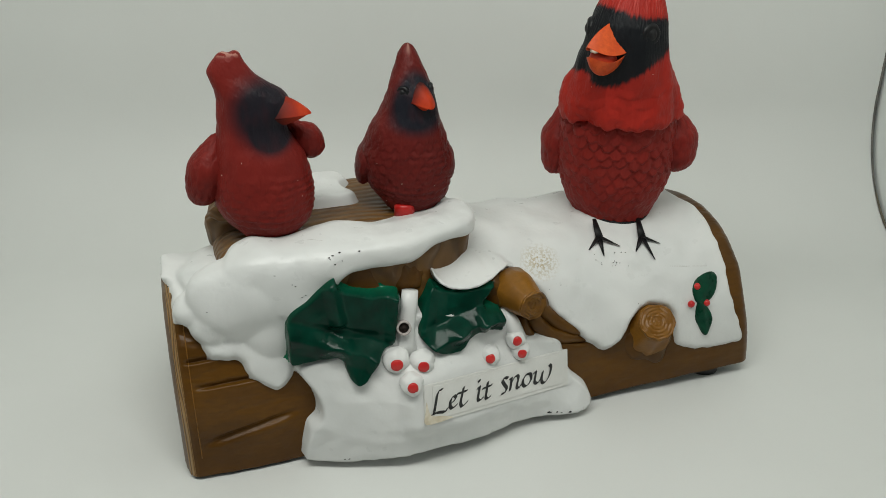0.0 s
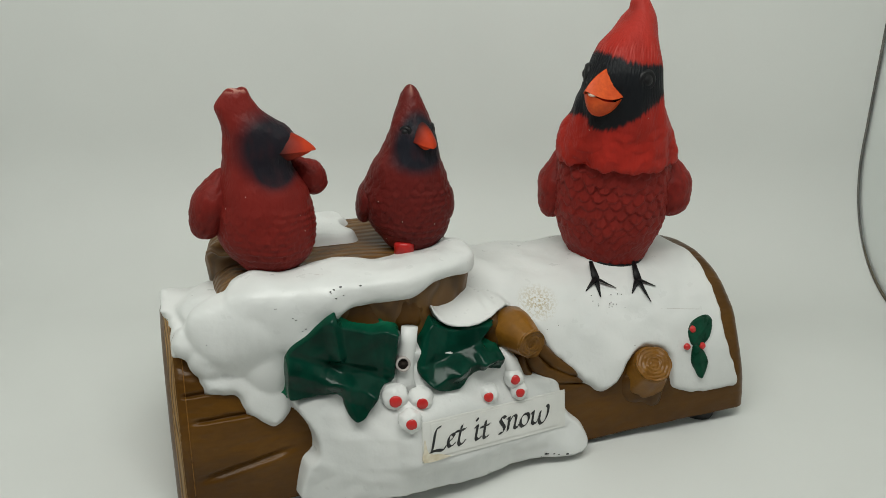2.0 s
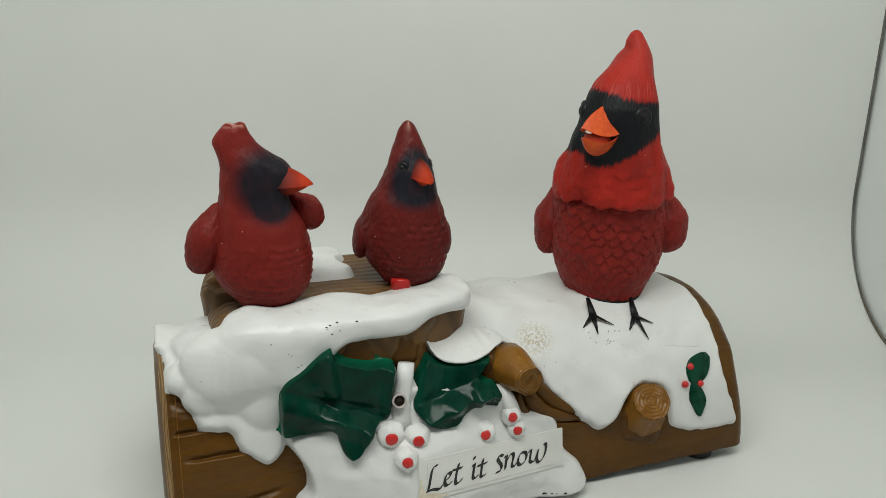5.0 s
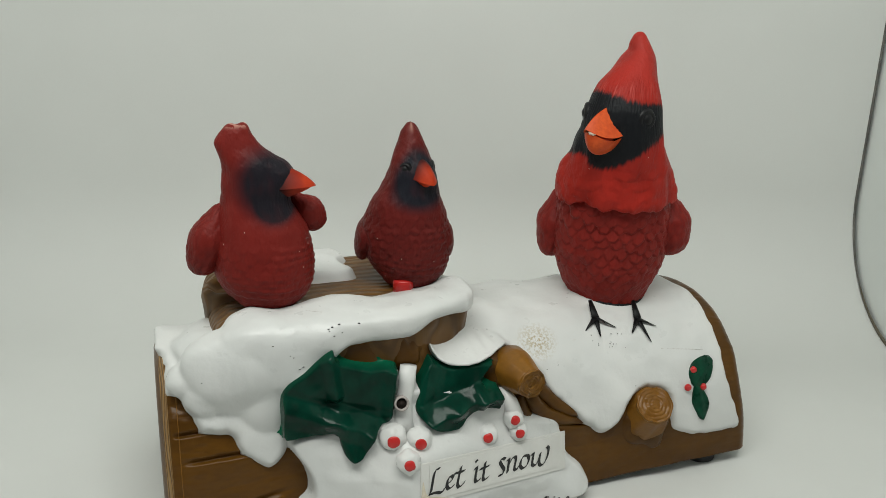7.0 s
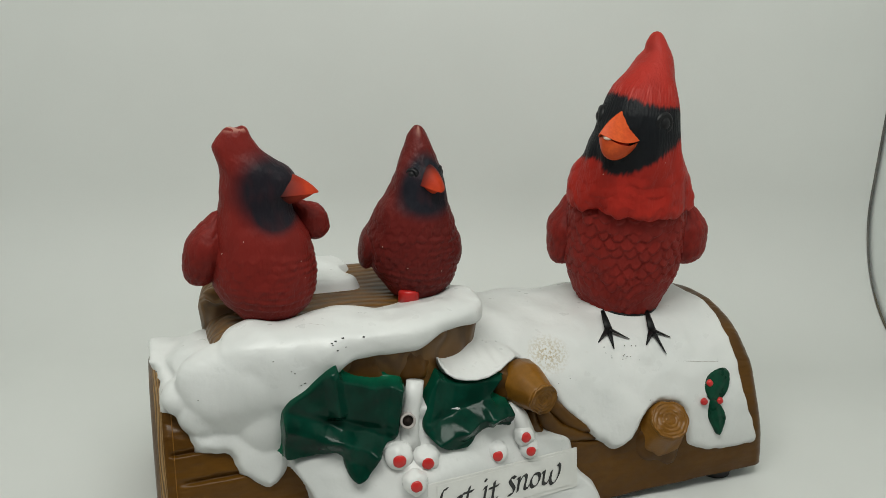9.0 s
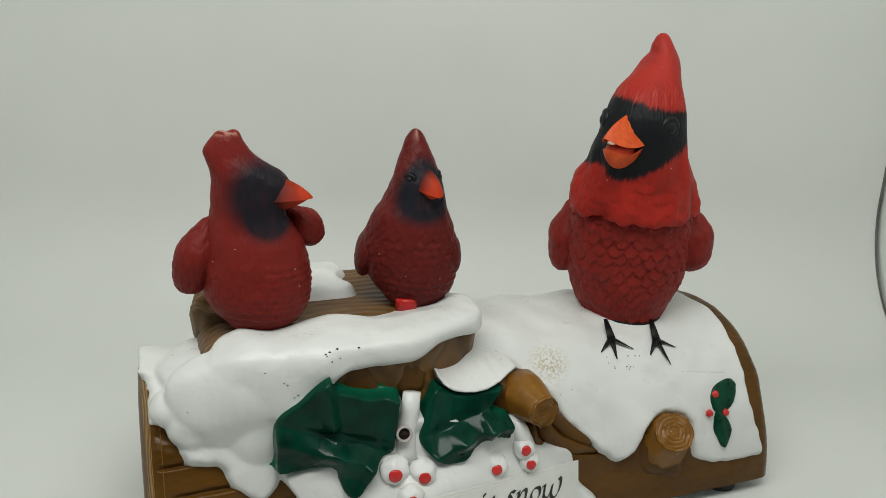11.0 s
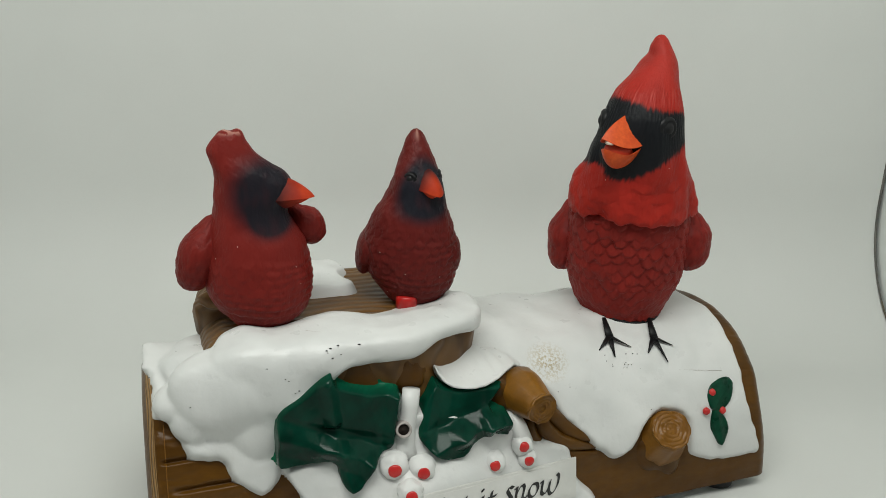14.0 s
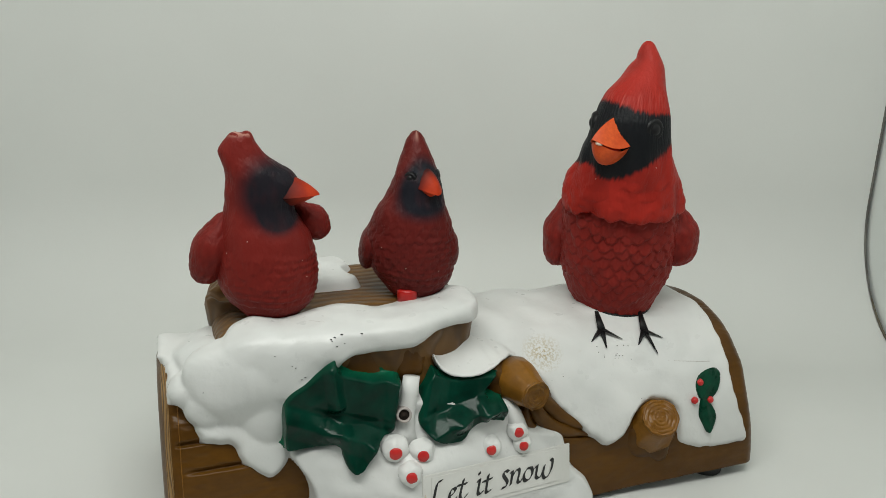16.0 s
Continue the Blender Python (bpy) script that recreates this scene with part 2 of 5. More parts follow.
def turned(profile, sides, m):
    """A turned body: (radius, height) pairs round the z axis, placed by m."""
    bm, rings = bmesh.new(), []
    for r, h in profile:
        rings.append([bm.verts.new(m @ Vector((r * math.cos(a), r * math.sin(a), h))) for a in (2 * math.pi * k / sides for k in range(sides))])
    for r, q in zip(rings, rings[1:]):
        for k in range(sides):
            bm.faces.new((r[k], r[(k + 1) % sides], q[(k + 1) % sides], q[k]))
    bm.faces.new(rings[0][::-1]), bm.faces.new(rings[-1])
    bmesh.ops.recalc_face_normals(bm, faces=bm.faces)
    return bm


# ---- the light tent ----
def sweep_profile():
    """Floor, round bend and back wall of the backdrop, as (depth, height)."""
    pts = [(-0.30, 0.0), (0.0, 0.0), (0.25, 0.0), (0.45, 0.0), (0.53, 0.0)]
    for k in range(19):
        a = radians(90 * k / 18)
        pts.append((0.55 + 0.105 * math.sin(a), 0.105 - 0.105 * math.cos(a)))
    return pts + [(0.658, 0.3), (0.662, 0.5), (0.668, 0.8)]


def backdrop():
    prof = sweep_profile()
    xs = np.concatenate([[-0.52], np.linspace(-0.5192, 0.3472, 28), [0.348]])
    v = [(x, y, z) for y, z in prof for x in xs]
    ob = build("backdrop", v, quads(30, len(prof)), SHEET)
    ob.matrix_world = TENT
    mod = ob.modifiers.new("thickness", "SOLIDIFY")
    mod.thickness, mod.offset = 0.002, -1
    tagged(ob, "white seamless vinyl sheet curving from floor to back wall", "backdrop", kind="structure")
    edge = [(0.3485, y, z + 0.001) for y, z in prof[4:]]
    n = len(edge)
    for name, mat, seg, rad in (("edge_piping", PIPING, edge[10:], [0.0005 + 0.0005 * smooth01(k / 9) for k in range(n - 10)]),
                                ("edge_binding", PIPING_B, edge[:11], [0.0016 - 0.0010 * k / 10 for k in range(11)])):
        p = part(name, tube(seg, [float(r) for r in rad], 8, up=(1, 0, 0.01)), mat, ob, "dark cloth binding along the sheet's edge")
    return ob


def wall(name, a, b, c, d, label):
    """A fabric wall with thickness, through four corners in the tent's space."""
    bm = bmesh.new()
    q = [Vector(p) for p in (a, b, c, d)]
    nrm = (q[1] - q[0]).cross(q[3] - q[0]).normalized() * 0.004
    f = bm.faces.new([bm.verts.new(p) for p in q])
    g = bm.faces.new([bm.verts.new(p - nrm) for p in reversed(q)])
    lo, hi = list(f.verts), list(g.verts)[::-1]
    for i in range(4):
        bm.faces.new((lo[i], hi[i], hi[(i + 1) % 4], lo[(i + 1) % 4]))
    bmesh.ops.recalc_face_normals(bm, faces=bm.faces)
    ob = part(name, bm, FABRIC, None, smooth=False)
    ob.matrix_world = TENT
    return tagged(ob, label, "tent wall", kind="structure")


backdrop()
wall("wall_left", (-0.53, -0.1, -0.004), (-0.53, 0.74, -0.004), (-0.53, 0.74, 0.8), (-0.53, -0.1, 0.8), "white translucent fabric side wall of the light tent")
wall("wall_right", (0.3512, 0.74, -0.004), (0.3512, 0.1, -0.004), (0.3512, 0.1, 0.8), (0.3512, 0.74, 0.8), "white translucent fabric side wall of the light tent")
wall("wall_back", (-0.53, 0.745, -0.004), (0.42, 0.745, -0.004), (0.42, 0.745, 0.8), (-0.53, 0.745, 0.8), "white fabric rear wall behind the backdrop sheet")
wall("ceiling", (-0.53, -0.1, 0.804), (-0.53, 0.745, 0.804), (0.42, 0.745, 0.804), (0.42, -0.1, 0.804), "white fabric roof of the light tent")
wall("floor", (-1.2, -1.2, -0.006), (1.2, -1.2, -0.006), (1.2, 1.2, -0.006), (-1.2, 1.2, -0.006), "plain light table top under the tent")


# ---- the log ----
X0, X1 = -0.1600, 0.1548
BEVEL = 0.0027


def log_shape(x):
    k = np.clip((x - X0) / (X1 - X0), 0, 1)
    return 0.005, 0.062 + 0.001 * k, 0.093 - 0.004 * k, 3.0 - 0.5 * k


def log_point(x, phi, out=0.0):
    """A point of the log's skin: phi in degrees from the front's foot over the top; out: metres outwards."""
    cy, hw, top, n = log_shape(x)
    c, s = np.cos(np.radians(phi)), np.sin(np.radians(phi))
    y = cy - (hw + out) * np.sign(c) * np.abs(c) ** (2 / n)
    z = np.maximum((top + out) * np.abs(s) ** (2 / n), 0.0022)
    foot = 0.0022 + 0.0052 * smooth01((x - 0.01) / 0.13)
    z = np.maximum(z - 0.5 * np.maximum(0, y - 0.002) * smooth01((X0 + 0.032 - x) / 0.012) * np.clip(z / 0.05, 0, 1), foot)
    lean = (0.0028 - 0.0093 * np.clip(z / 0.09, 0, 1)) * smooth01((x - X1 + 0.03) / 0.03)
    return np.stack([np.broadcast_to(x, y.shape) + lean, y, z], -1)


CARVED = [(-0.1545, 23.2, -0.1180, 24.6), (-0.1545, 5.0, -0.1030, 11.2), (-0.1565, 33.5, -0.1400, 34.2), (0.0200, 23.0, 0.0540, 18.2)]


def bark_relief(x, phi):
    h = np.zeros(x.shape)
    for i in range(len(x)):
        a, b = x[i], phi[i] * 0.0014
        wave = b * 70 + 2.2 * nz((a * 9, b * 12, 0.3), 1.0) + 9.0 * a
        ridge = abs(wave - round(wave))
        h[i] = -0.00015 * (1 - min(1.0, ridge / 0.10)) ** 2 + 0.0013 * nz((a * 32, b * 60, 1.3), 1.0) + 0.00025 * nz((a * 160, b * 320, 4.0), 1.0)
    for x0, p0, x1, p1 in CARVED:
        k = (x - x0) / (x1 - x0)
        w = (phi - p0 - (p1 - p0) * np.clip(k, 0, 1)) * 0.0014
        fade = 0.75 * smooth01(np.minimum(k, 1 - k) / 0.30 + 0.05)
        h = h + fade * np.where(w < 0, 0.0022 * np.exp(w / 0.007) * (1 - np.exp(w / 0.0012)), 0) - fade * 0.0026 * np.exp(-((w - 0.0006) / 0.0011) ** 2)
    return h


LOG = thing("log_decoration", Matrix(), "brown plastic log under white painted snow, with holly and a sign", "figurine")


def log_body():
    nx, nphi = 260, 300
    xs = np.concatenate([np.linspace(X0 + BEVEL, X0 + 0.006, 30, endpoint=False), np.linspace(X0 + 0.006, X1, nx - 30)])
    phis = np.concatenate([np.linspace(0, 90, 230), np.linspace(91, 180, 70)])
    A, B = np.meshgrid(xs, phis)
    a, b = A.ravel(), B.ravel()
    h = bark_relief(a, b)
    edge = np.minimum(a - X0, X1 - a)
    h = h - np.where(a < 0, 0.0008, 0.0028) * (1 - np.clip((edge - np.where(a < 0, BEVEL, 0)) / np.where(a < 0, 0.0022, 0.006), 0, 1)) ** 2.2
    v = log_point(a, b, h)
    build("log_body", v, [f[::-1] for f in quads(nx, nphi)], BARK, LOG, "brown moulded plastic bark")
    sx, sp = np.full(120, -0.1535), np.linspace(3, 60, 120)
    seam = [Vector(p) for p in log_point(sx, sp, bark_relief(sx, sp) + 0.0001)]
    part("mould_seam", tube(seam, [0.00022] * len(seam), 6), STUB, LOG, "fine pale moulding seam")


def sawn_edge():
    """The rounded rim of the sawn end, with its year lines running round it."""
    nx, nphi = 26, 300
    A, B = np.meshgrid(np.linspace(0, 1, nx), np.linspace(0, 180, nphi))
    k, b = A.ravel(), B.ravel()
    skin = bark_relief(np.full(len(k), X0 + BEVEL), b)
    wob = np.array([nz((u * 1.5, p * 0.035, 0.5), 1.0) for u, p in zip(k, b)])
    line = np.sin(2 * np.pi * (k * 3.2 + 1.6 * wob))
    h = skin - 0.0008 - 0.0030 * (1 - k) ** 1.3 + 0.00022 * line
    build("sawn_edge", log_point(X0 + BEVEL * k, b, h), [f[::-1] for f in quads(nx, nphi)], SAWN, LOG, "pale brown sawn rim with fine year lines", rim=np.clip(-line * 0.9 - 0.1, 0, 0.8))


def log_end(x, sign, label):
    rings, nphi = 40, 120
    phis = np.linspace(0, 180, nphi)
    skin = bark_relief(np.full(nphi, x), phis) - (0.0038 if x < 0 else 0.0028)
    v = []
    for r in range(rings):
        k = 1 - r / rings
        p = log_point(np.full(nphi, x), phis, skin)
        wob = np.array([1 + 0.05 * nz((math.cos(radians(t)) * 2, math.sin(radians(t)) * 2, r * 0.12), 1.0) * (1 - k) * 3 for t in phis])
        q = np.stack([p[:, 0], 0.008 + (p[:, 1] - 0.008) * k * wob if r else p[:, 1], 0.040 + (p[:, 2] - 0.040) * k * wob if r else p[:, 2]], -1)
        q[:, 0] += sign * (0.0016 * min(1, r / 3) + 0.0003 * min(1, r / 5) * math.cos(r * math.pi))
        q[:, 2] = np.maximum(q[:, 2], 0.0022 if x < 0 else 0.0070)
        v.append(q)
    faces = quads(nphi, rings)
    faces += [(r * nphi + nphi - 1, r * nphi, (r + 1) * nphi, (r + 1) * nphi + nphi - 1) for r in range(rings - 1)]
    faces.append(tuple((rings - 1) * nphi + k for k in range(nphi)))
    build("log_end", np.concatenate(v), faces if sign < 0 else [f[::-1] for f in faces], BARK, LOG, label)


SNOW_EDGE = [(-0.1625, 86), (-0.1622, 77), (-0.1580, 73), (-0.1576, 56), (-0.1562, 51.5), (-0.1492, 50.5), (-0.1473, 46), (-0.1468, 40), (-0.1430, 34), (-0.1310, 32), (-0.1280, 27), (-0.1210, 21.5),
             (-0.1130, 19.5), (-0.1058, 26), (-0.103, 44), (-0.0785, 62), (-0.0717, 72), (-0.0301, 72), (-0.0320, 59), (-0.0222, 50), (-0.0072, 49), (0.0074, 54), (0.0170, 50),
             (0.0256, 41), (0.0306, 33), (0.0491, 20), (0.0609, 15.5), (0.0695, 18), (0.0790, 27), (0.0900, 30), (0.1010, 26), (0.1050, 13), (0.120, 10),
             (0.1482, 10.5), (0.1452, 20), (0.1425, 29), (0.1420, 42), (0.1415, 62), (0.1412, 75), (0.1350, 92), (0.137, 150), (-0.156, 150)]


def snow_lumps(x, phi, d):
    h = np.zeros(x.shape)
    for i in range(len(x)):
        a, b = x[i], phi[i] * 0.0014
        h[i] = 0.0034 + 0.0022 * nz((a, b, 0.2), 38) + 0.0009 * nz((a, b, 0.7), 95)
    d = d + np.array([0.0010 * nz((a, b * 0.0014, 3.3), 130) + 0.0006 * nz((a, b * 0.0014, 1.3), 320) for a, b in zip(x, phi)])
    rim = smooth01((d + 0.0026) / 0.0048)
    return h * rim - 0.0045 * (1 - rim) - 0.009 * smooth01((-d - 0.003) / 0.004)


def snow_cover():
    """The snow on the log and over the slab's front, as one soft skin."""
    outline = rounded_outline(SNOW_EDGE)
    unit = np.array([1, 0.0014])
    xs = np.concatenate([[X0 + 0.004, X0 - 0.0012], np.linspace(X0 + 0.0012, X1 - 0.0012, 250), [X1 + 0.0006, X1 - 0.004]])
    phis = np.linspace(0, 180, 160)
    nphi = len(phis)
    v = []
    for i, x in enumerate(xs):
        xx = np.full(nphi, x)
        d = inside_distance(np.stack([xx, phis], 1) * unit, outline * unit)
        h = snow_lumps(xx, phis, d)
        if i in (0, len(xs) - 1):
            h = h * 0 - 0.015
        if i in (1, len(xs) - 2):
            bare = h < 0
            xx = np.where(bare, X0 + 0.004 if i == 1 else X1 - 0.004, xx)
            h = np.where(bare, -0.014, h * 0.7)
        p = log_point(xx, phis, h)
        v.append(p)
    v = np.concatenate(v)
    nx = len(xs)
    faces = [f[::-1] for f in quads(nphi, nx)]
    faces += [(i * nphi, i * nphi + nphi - 1, (i + 1) * nphi + nphi - 1, (i + 1) * nphi) for i in range(nx - 1)]
    faces += [tuple(range(nphi)), tuple((nx - 1) * nphi + k for k in reversed(range(nphi)))]
    verts = [tuple(p) for p in v]

    def add(more_v, more_f):
        faces.extend(tuple(k + len(verts) for k in f) for f in more_f)
        verts.extend(tuple(p) for p in more_v)

    def add_bm(bm):
        bm.verts.index_update()
        add([p.co[:] for p in bm.verts], [[q.index for q in f.verts] for f in bm.faces])
        bm.free()
    add(*slab_snow())
    add_bm(blob((-0.1345, -0.020, 0.0875), (0.020, 0.028, 0.0140), 1.0, 0.2))
    add_bm(blob((-0.117, -0.042, 0.088), (0.034, 0.017, 0.025), 2.0, 0.12))
    add_bm(blob((-0.1285, -0.0400, 0.0995), (0.0110, 0.0100, 0.0085), 5.0, 0.15))
    add_bm(blob((-0.128, -0.038, 0.080), (0.016, 0.016, 0.018), 3.0, 0.2))
    add_bm(blob((-0.098, -0.046, 0.090), (0.022, 0.014, 0.018), 4.0, 0.2))
    add_bm(blob((-0.1480, -0.0390, 0.0850), (0.0095, 0.0100, 0.0080), 8.0, 0.05))
    add_bm(blob((-0.1410, -0.0430, 0.0790), (0.0100, 0.0100, 0.0130), 9.0, 0.1))
    add_bm(blob((-0.1140, -0.0450, 0.0740), (0.0160, 0.0125, 0.0230), 6.0, 0.06))
    add_bm(blob((-0.0980, -0.0480, 0.0960), (0.0160, 0.0115, 0.0120), 7.0, 0.1))
    lip = [(-0.0360, -0.0510, 0.0942), (-0.0345, -0.0530, 0.0908), (-0.0322, -0.0556, 0.0879), (-0.0285, -0.0570, 0.0858), (-0.0240, -0.0577, 0.0848), (-0.0180, -0.0577, 0.0842), (-0.0120, -0.0568, 0.0846), (-0.0060, -0.0542, 0.0856), (0.0000, -0.0498, 0.0868), (0.0060, -0.0445, 0.0866), (0.0120, -0.0400, 0.0825)]
    add_bm(tube(lip, [0.0006, 0.0008, 0.0009, 0.0010, 0.0010, 0.0010, 0.0010, 0.0010, 0.0010, 0.0010, 0.0006], 12))
    strip = []
    for x, y, z in lip:
        back = 0.0884 + 0.0069 * float(smooth01((0.004 - x) / 0.022)) - 0.006 * float(smooth01((x - 0.004) / 0.008))
        strip += [(x, y, z + 0.0009), (x + 0.001, -0.030, back), (x + 0.001, -0.030, back - 0.020), (x, y + 0.0012, z - 0.0010)]
    sides = [f[::-1] for f in quads(4, len(lip), True)] + [(0, 1, 2, 3), tuple(4 * len(lip) - 1 - k for k in range(4))]
    add(strip, sides)
    ob = build("snow_cover", verts, faces, SNOW, LOG, "white painted snow with drips, a scuff and small chips")
    mod = ob.modifiers.new("one_skin", "REMESH")
    mod.mode, mod.voxel_size, mod.use_smooth_shade = "VOXEL", 0.0009, True
    mod = ob.modifiers.new("soften", "SMOOTH")
    mod.factor, mod.iterations = 0.5, 6
    return ob


def apron_y(x, z):
    """How far the low snow bank stands out at the front."""
    g = np.interp(z, [0, 0.01, 0.025, 0.04, 0.05, 0.06, 0.07], [0.84, 0.93, 1, 0.9, 0.65, 0.35, 0.05])
    right = np.interp(z, [0, 0.03, 0.045, 0.055], [0.078, 0.060, 0.045, 0.036])
    y = -0.0605 - 0.0215 * np.exp(-((x + 0.05) / np.where(x < -0.05, 0.045, right)) ** 2) * g
    foot = np.clip((0.024 - z) / 0.018, 0, 1)
    y = y + foot * (0.0035 * np.exp(-((x - 0.006) / 0.017) ** 2) - 0.0050 * np.exp(-((x - 0.041) / 0.012) ** 2))
    w = sign_zone(x, z, 0.012, 0.012)
    return y * (1 - w) + (-0.0701 + 0.30 * x + 0.25 * (z - 0.035)) * w


def sign_zone(x, z, soft_x, soft_z):
    along, up = x + 0.0082, z - 0.0346 + 0.113 * (x + 0.0082)
    return smooth01((0.042 + soft_x - np.abs(along)) / soft_x) * smooth01((0.0095 + soft_z - np.abs(up)) / soft_z)


APRON_EDGE = [(-0.1058, 0.058), (-0.0985, 0.0405), (-0.0975, 0.0301), (-0.1030, 0.0238), (-0.1062, 0.0100), (-0.1045, 0.0036), (-0.0850, 0.0026), (-0.0640, 0.0048), (-0.0450, 0.0066), (-0.0230, 0.0052),
              (-0.0002, 0.0042), (0.0184, 0.0034), (0.0440, 0.0022), (0.0520, 0.0078), (0.0488, 0.0170), (0.0392, 0.0277), (0.0342, 0.0443), (0.0250, 0.0495), (0.0118, 0.0545),
              (0.0040, 0.0676), (-0.0150, 0.072), (-0.045, 0.078), (-0.06, 0.074), (-0.085, 0.064)]


def apron_point(x, z, d):
    y = apron_y(x, z)
    rim = smooth01((d + 0.0008) / 0.0032)
    lump = np.array([0.0010 * nz((a, b, 0.1), 60) + 0.0006 * nz((a, b, 2.1), 140) for a, b in zip(x, z)])
    w = sign_zone(x, z, 0.006, 0.004)
    y = y + lump * (1 - w)
    return np.stack([x, y * rim + (-0.0525) * (1 - rim), np.maximum(z, 0.0022 + 0.0006 * (x > -10))], -1)


def snow_bank():
    relief("snow_bank", APRON_EDGE, apron_point, 0.0010, SNOW, LOG, "white painted snow bank at the log's foot")


# ---- slab with its snow ----
def lumpy(bm, amount):
    """Uneven moulding: every point pushed a little along its normal."""
    bm.normal_update()
    for v in bm.verts:
        v.co += v.normal * amount * nz(v.co, 120, 2.0)
    return bm


def slab():
    nx, ns = 110, 72
    xs = np.linspace(-0.1352, -0.0105, nx)
    v = []
    for i, x in enumerate(xs):
        e = min(x + 0.1352, -0.0105 - x)
        pull = 0.0025 * (1 - min(1, e / 0.003)) ** 2 + 0.007 * (1 - min(1, (x + 0.1352) / 0.011)) ** 2
        for k in range(ns):
            a = 2 * math.pi * k / ns
            c, s = math.cos(a), math.sin(a)
            front = np.interp(x, [-0.12, -0.06, -0.044, -0.030, -0.0105], [-0.050, -0.0555, -0.0545, -0.0470, -0.0350])
            y = (0.0525 + front) / 2 + ((0.0525 - front) / 2 - pull) * np.sign(c) * abs(c) ** 0.30
            z = 0.0925 + (0.0178 - pull) * np.sign(s) * abs(s) ** 0.30
            grain = 0.0005 * math.sin(y * 900 + 5 * nz((x * 20, y * 20, 0), 1.0)) * max(0, s) + 0.0026 * nz((x, y, z), 55) * (0.15 if s > 0.8 else 1)
            v.append((x, y + grain * c * 2, z + grain * (0.6 + 0.4 * s)))
    faces = [f[::-1] for f in quads(ns, nx, True)]
    faces += [tuple(range(ns)), tuple((nx - 1) * ns + k for k in reversed(range(ns)))]
    build("slab", v, [f[::-1] for f in faces], WOOD, LOG, "brown moulded wood slab with swirling grain")
    m = pose(-0.1235, 0.002, 0.1090, 4, -6, 0)
    part("knot", lumpy(turned([(0.0142, -0.008), (0.0138, 0.0010), (0.0128, 0.0048), (0.0108, 0.0058), (0.0090, 0.0040), (0.0074, 0.0014), (0.0050, 0.0010), (0.0001, 0.0012)], 48, m), 0.0016), WOOD, LOG, "round knot on the slab")


def slab_snow():
    nx, ns = 150, 44
    xs = np.linspace(-0.1365, -0.0045, nx)
    inner = np.interp(xs, [-0.1365, -0.133, -0.128, -0.117, -0.104, -0.09, -0.077, -0.059, -0.044, -0.033, -0.022, -0.012, -0.0045],
                      [-0.046, -0.036, -0.022, -0.016, -0.0225, -0.017, -0.012, -0.02, -0.0165, -0.017, -0.007, -0.001, -0.009])
    front = np.interp(xs, [-0.1365, -0.128, -0.115, -0.09, -0.05, -0.03, -0.012, -0.0045], [-0.050, -0.056, -0.059, -0.0610, -0.0595, -0.0530, -0.0445, -0.030])
    low = np.interp(xs, [-0.1365, -0.12, -0.095, -0.084, -0.078, -0.07, -0.058, -0.045, -0.038, -0.03, -0.012, -0.0045], [0.078, 0.072, 0.076, 0.092, 0.0985, 0.0995, 0.0985, 0.100, 0.1055, 0.1065, 0.1035, 0.102])
    top = np.interp(xs, [-0.1365, -0.13, -0.117, -0.104, -0.09, -0.06, -0.03, -0.012, -0.0045], [0.106, 0.112, 0.1165, 0.1140, 0.1165, 0.1160, 0.1160, 0.1165, 0.113])
    box = np.ones(9) / 9
    inner, front, low, top = (np.convolve(np.pad(q, 4, mode="edge"), box, mode="valid") for q in (inner, front, low, top))
    v = []
    for i, x in enumerate(xs):
        cy, cz = (inner[i] + front[i]) / 2, (low[i] + top[i]) / 2
        ry, rz = (inner[i] - front[i]) / 2, (top[i] - low[i]) / 2
        e = min(i, nx - 1 - i)
        shrink = math.sqrt(1 - (1 - min(1, e / 7)) ** 2) * 0.85 + 0.15
        for k in range(ns):
            a = 2 * math.pi * k / ns
            c, s = math.cos(a), math.sin(a)
            y = cy + ry * shrink * np.sign(c) * abs(c) ** 0.62
            z = cz + rz * shrink * np.sign(s) * abs(s) ** 0.62
            if c > 0 and s > 0:
                z -= 0.0035 * c * s * 2
            if c > 0 and s < 0:
                z = max(z, 0.100) if x > -0.085 else z
            n = 0.0016 * nz((x, y, z), 55, 3.0) + 0.0007 * nz((x, y, z), 130, 5.0)
            v.append((x, y + n * c, z + n * s))
    faces = quads(ns, nx, True) + [tuple(reversed(range(ns))), tuple((nx - 1) * ns + k for k in range(ns))]
    return v, faces


def snow_patch():
    def patch(x, y, d):
        rim = smooth01((d + 0.001) / 0.005)
        h = np.array([0.0055 + 0.0022 * nz((a, b, 0.4), 70) for a, b in zip(x, y)])
        return np.stack([x, y, 0.1095 + h * rim - 0.002 * (1 - rim)], -1)
    relief("slab_snow_patch", [(-0.086, 0.002), (-0.075, 0.001), (-0.062, 0.003), (-0.057, 0.008), (-0.060, 0.018), (-0.061, 0.026), (-0.056, 0.036), (-0.060, 0.046), (-0.068, 0.0505), (-0.092, 0.0505), (-0.092, 0.010)],
           patch, 0.001, SNOW, LOG, "small patch of white snow on the slab")


# ---- holly, berries, stubs, sign ----
def leaf_base(x, z):
    """The face on which the holly lies: upright before the slab, leaning back over the log beside it."""
    return np.minimum(-0.0605 + 0.45 * np.maximum(0, z - 0.068) * smooth01((x + 0.060) / 0.020), apron_y(x, z) + 0.45 * np.maximum(0, z - 0.068) * smooth01((x + 0.060) / 0.020) - 0.0006)


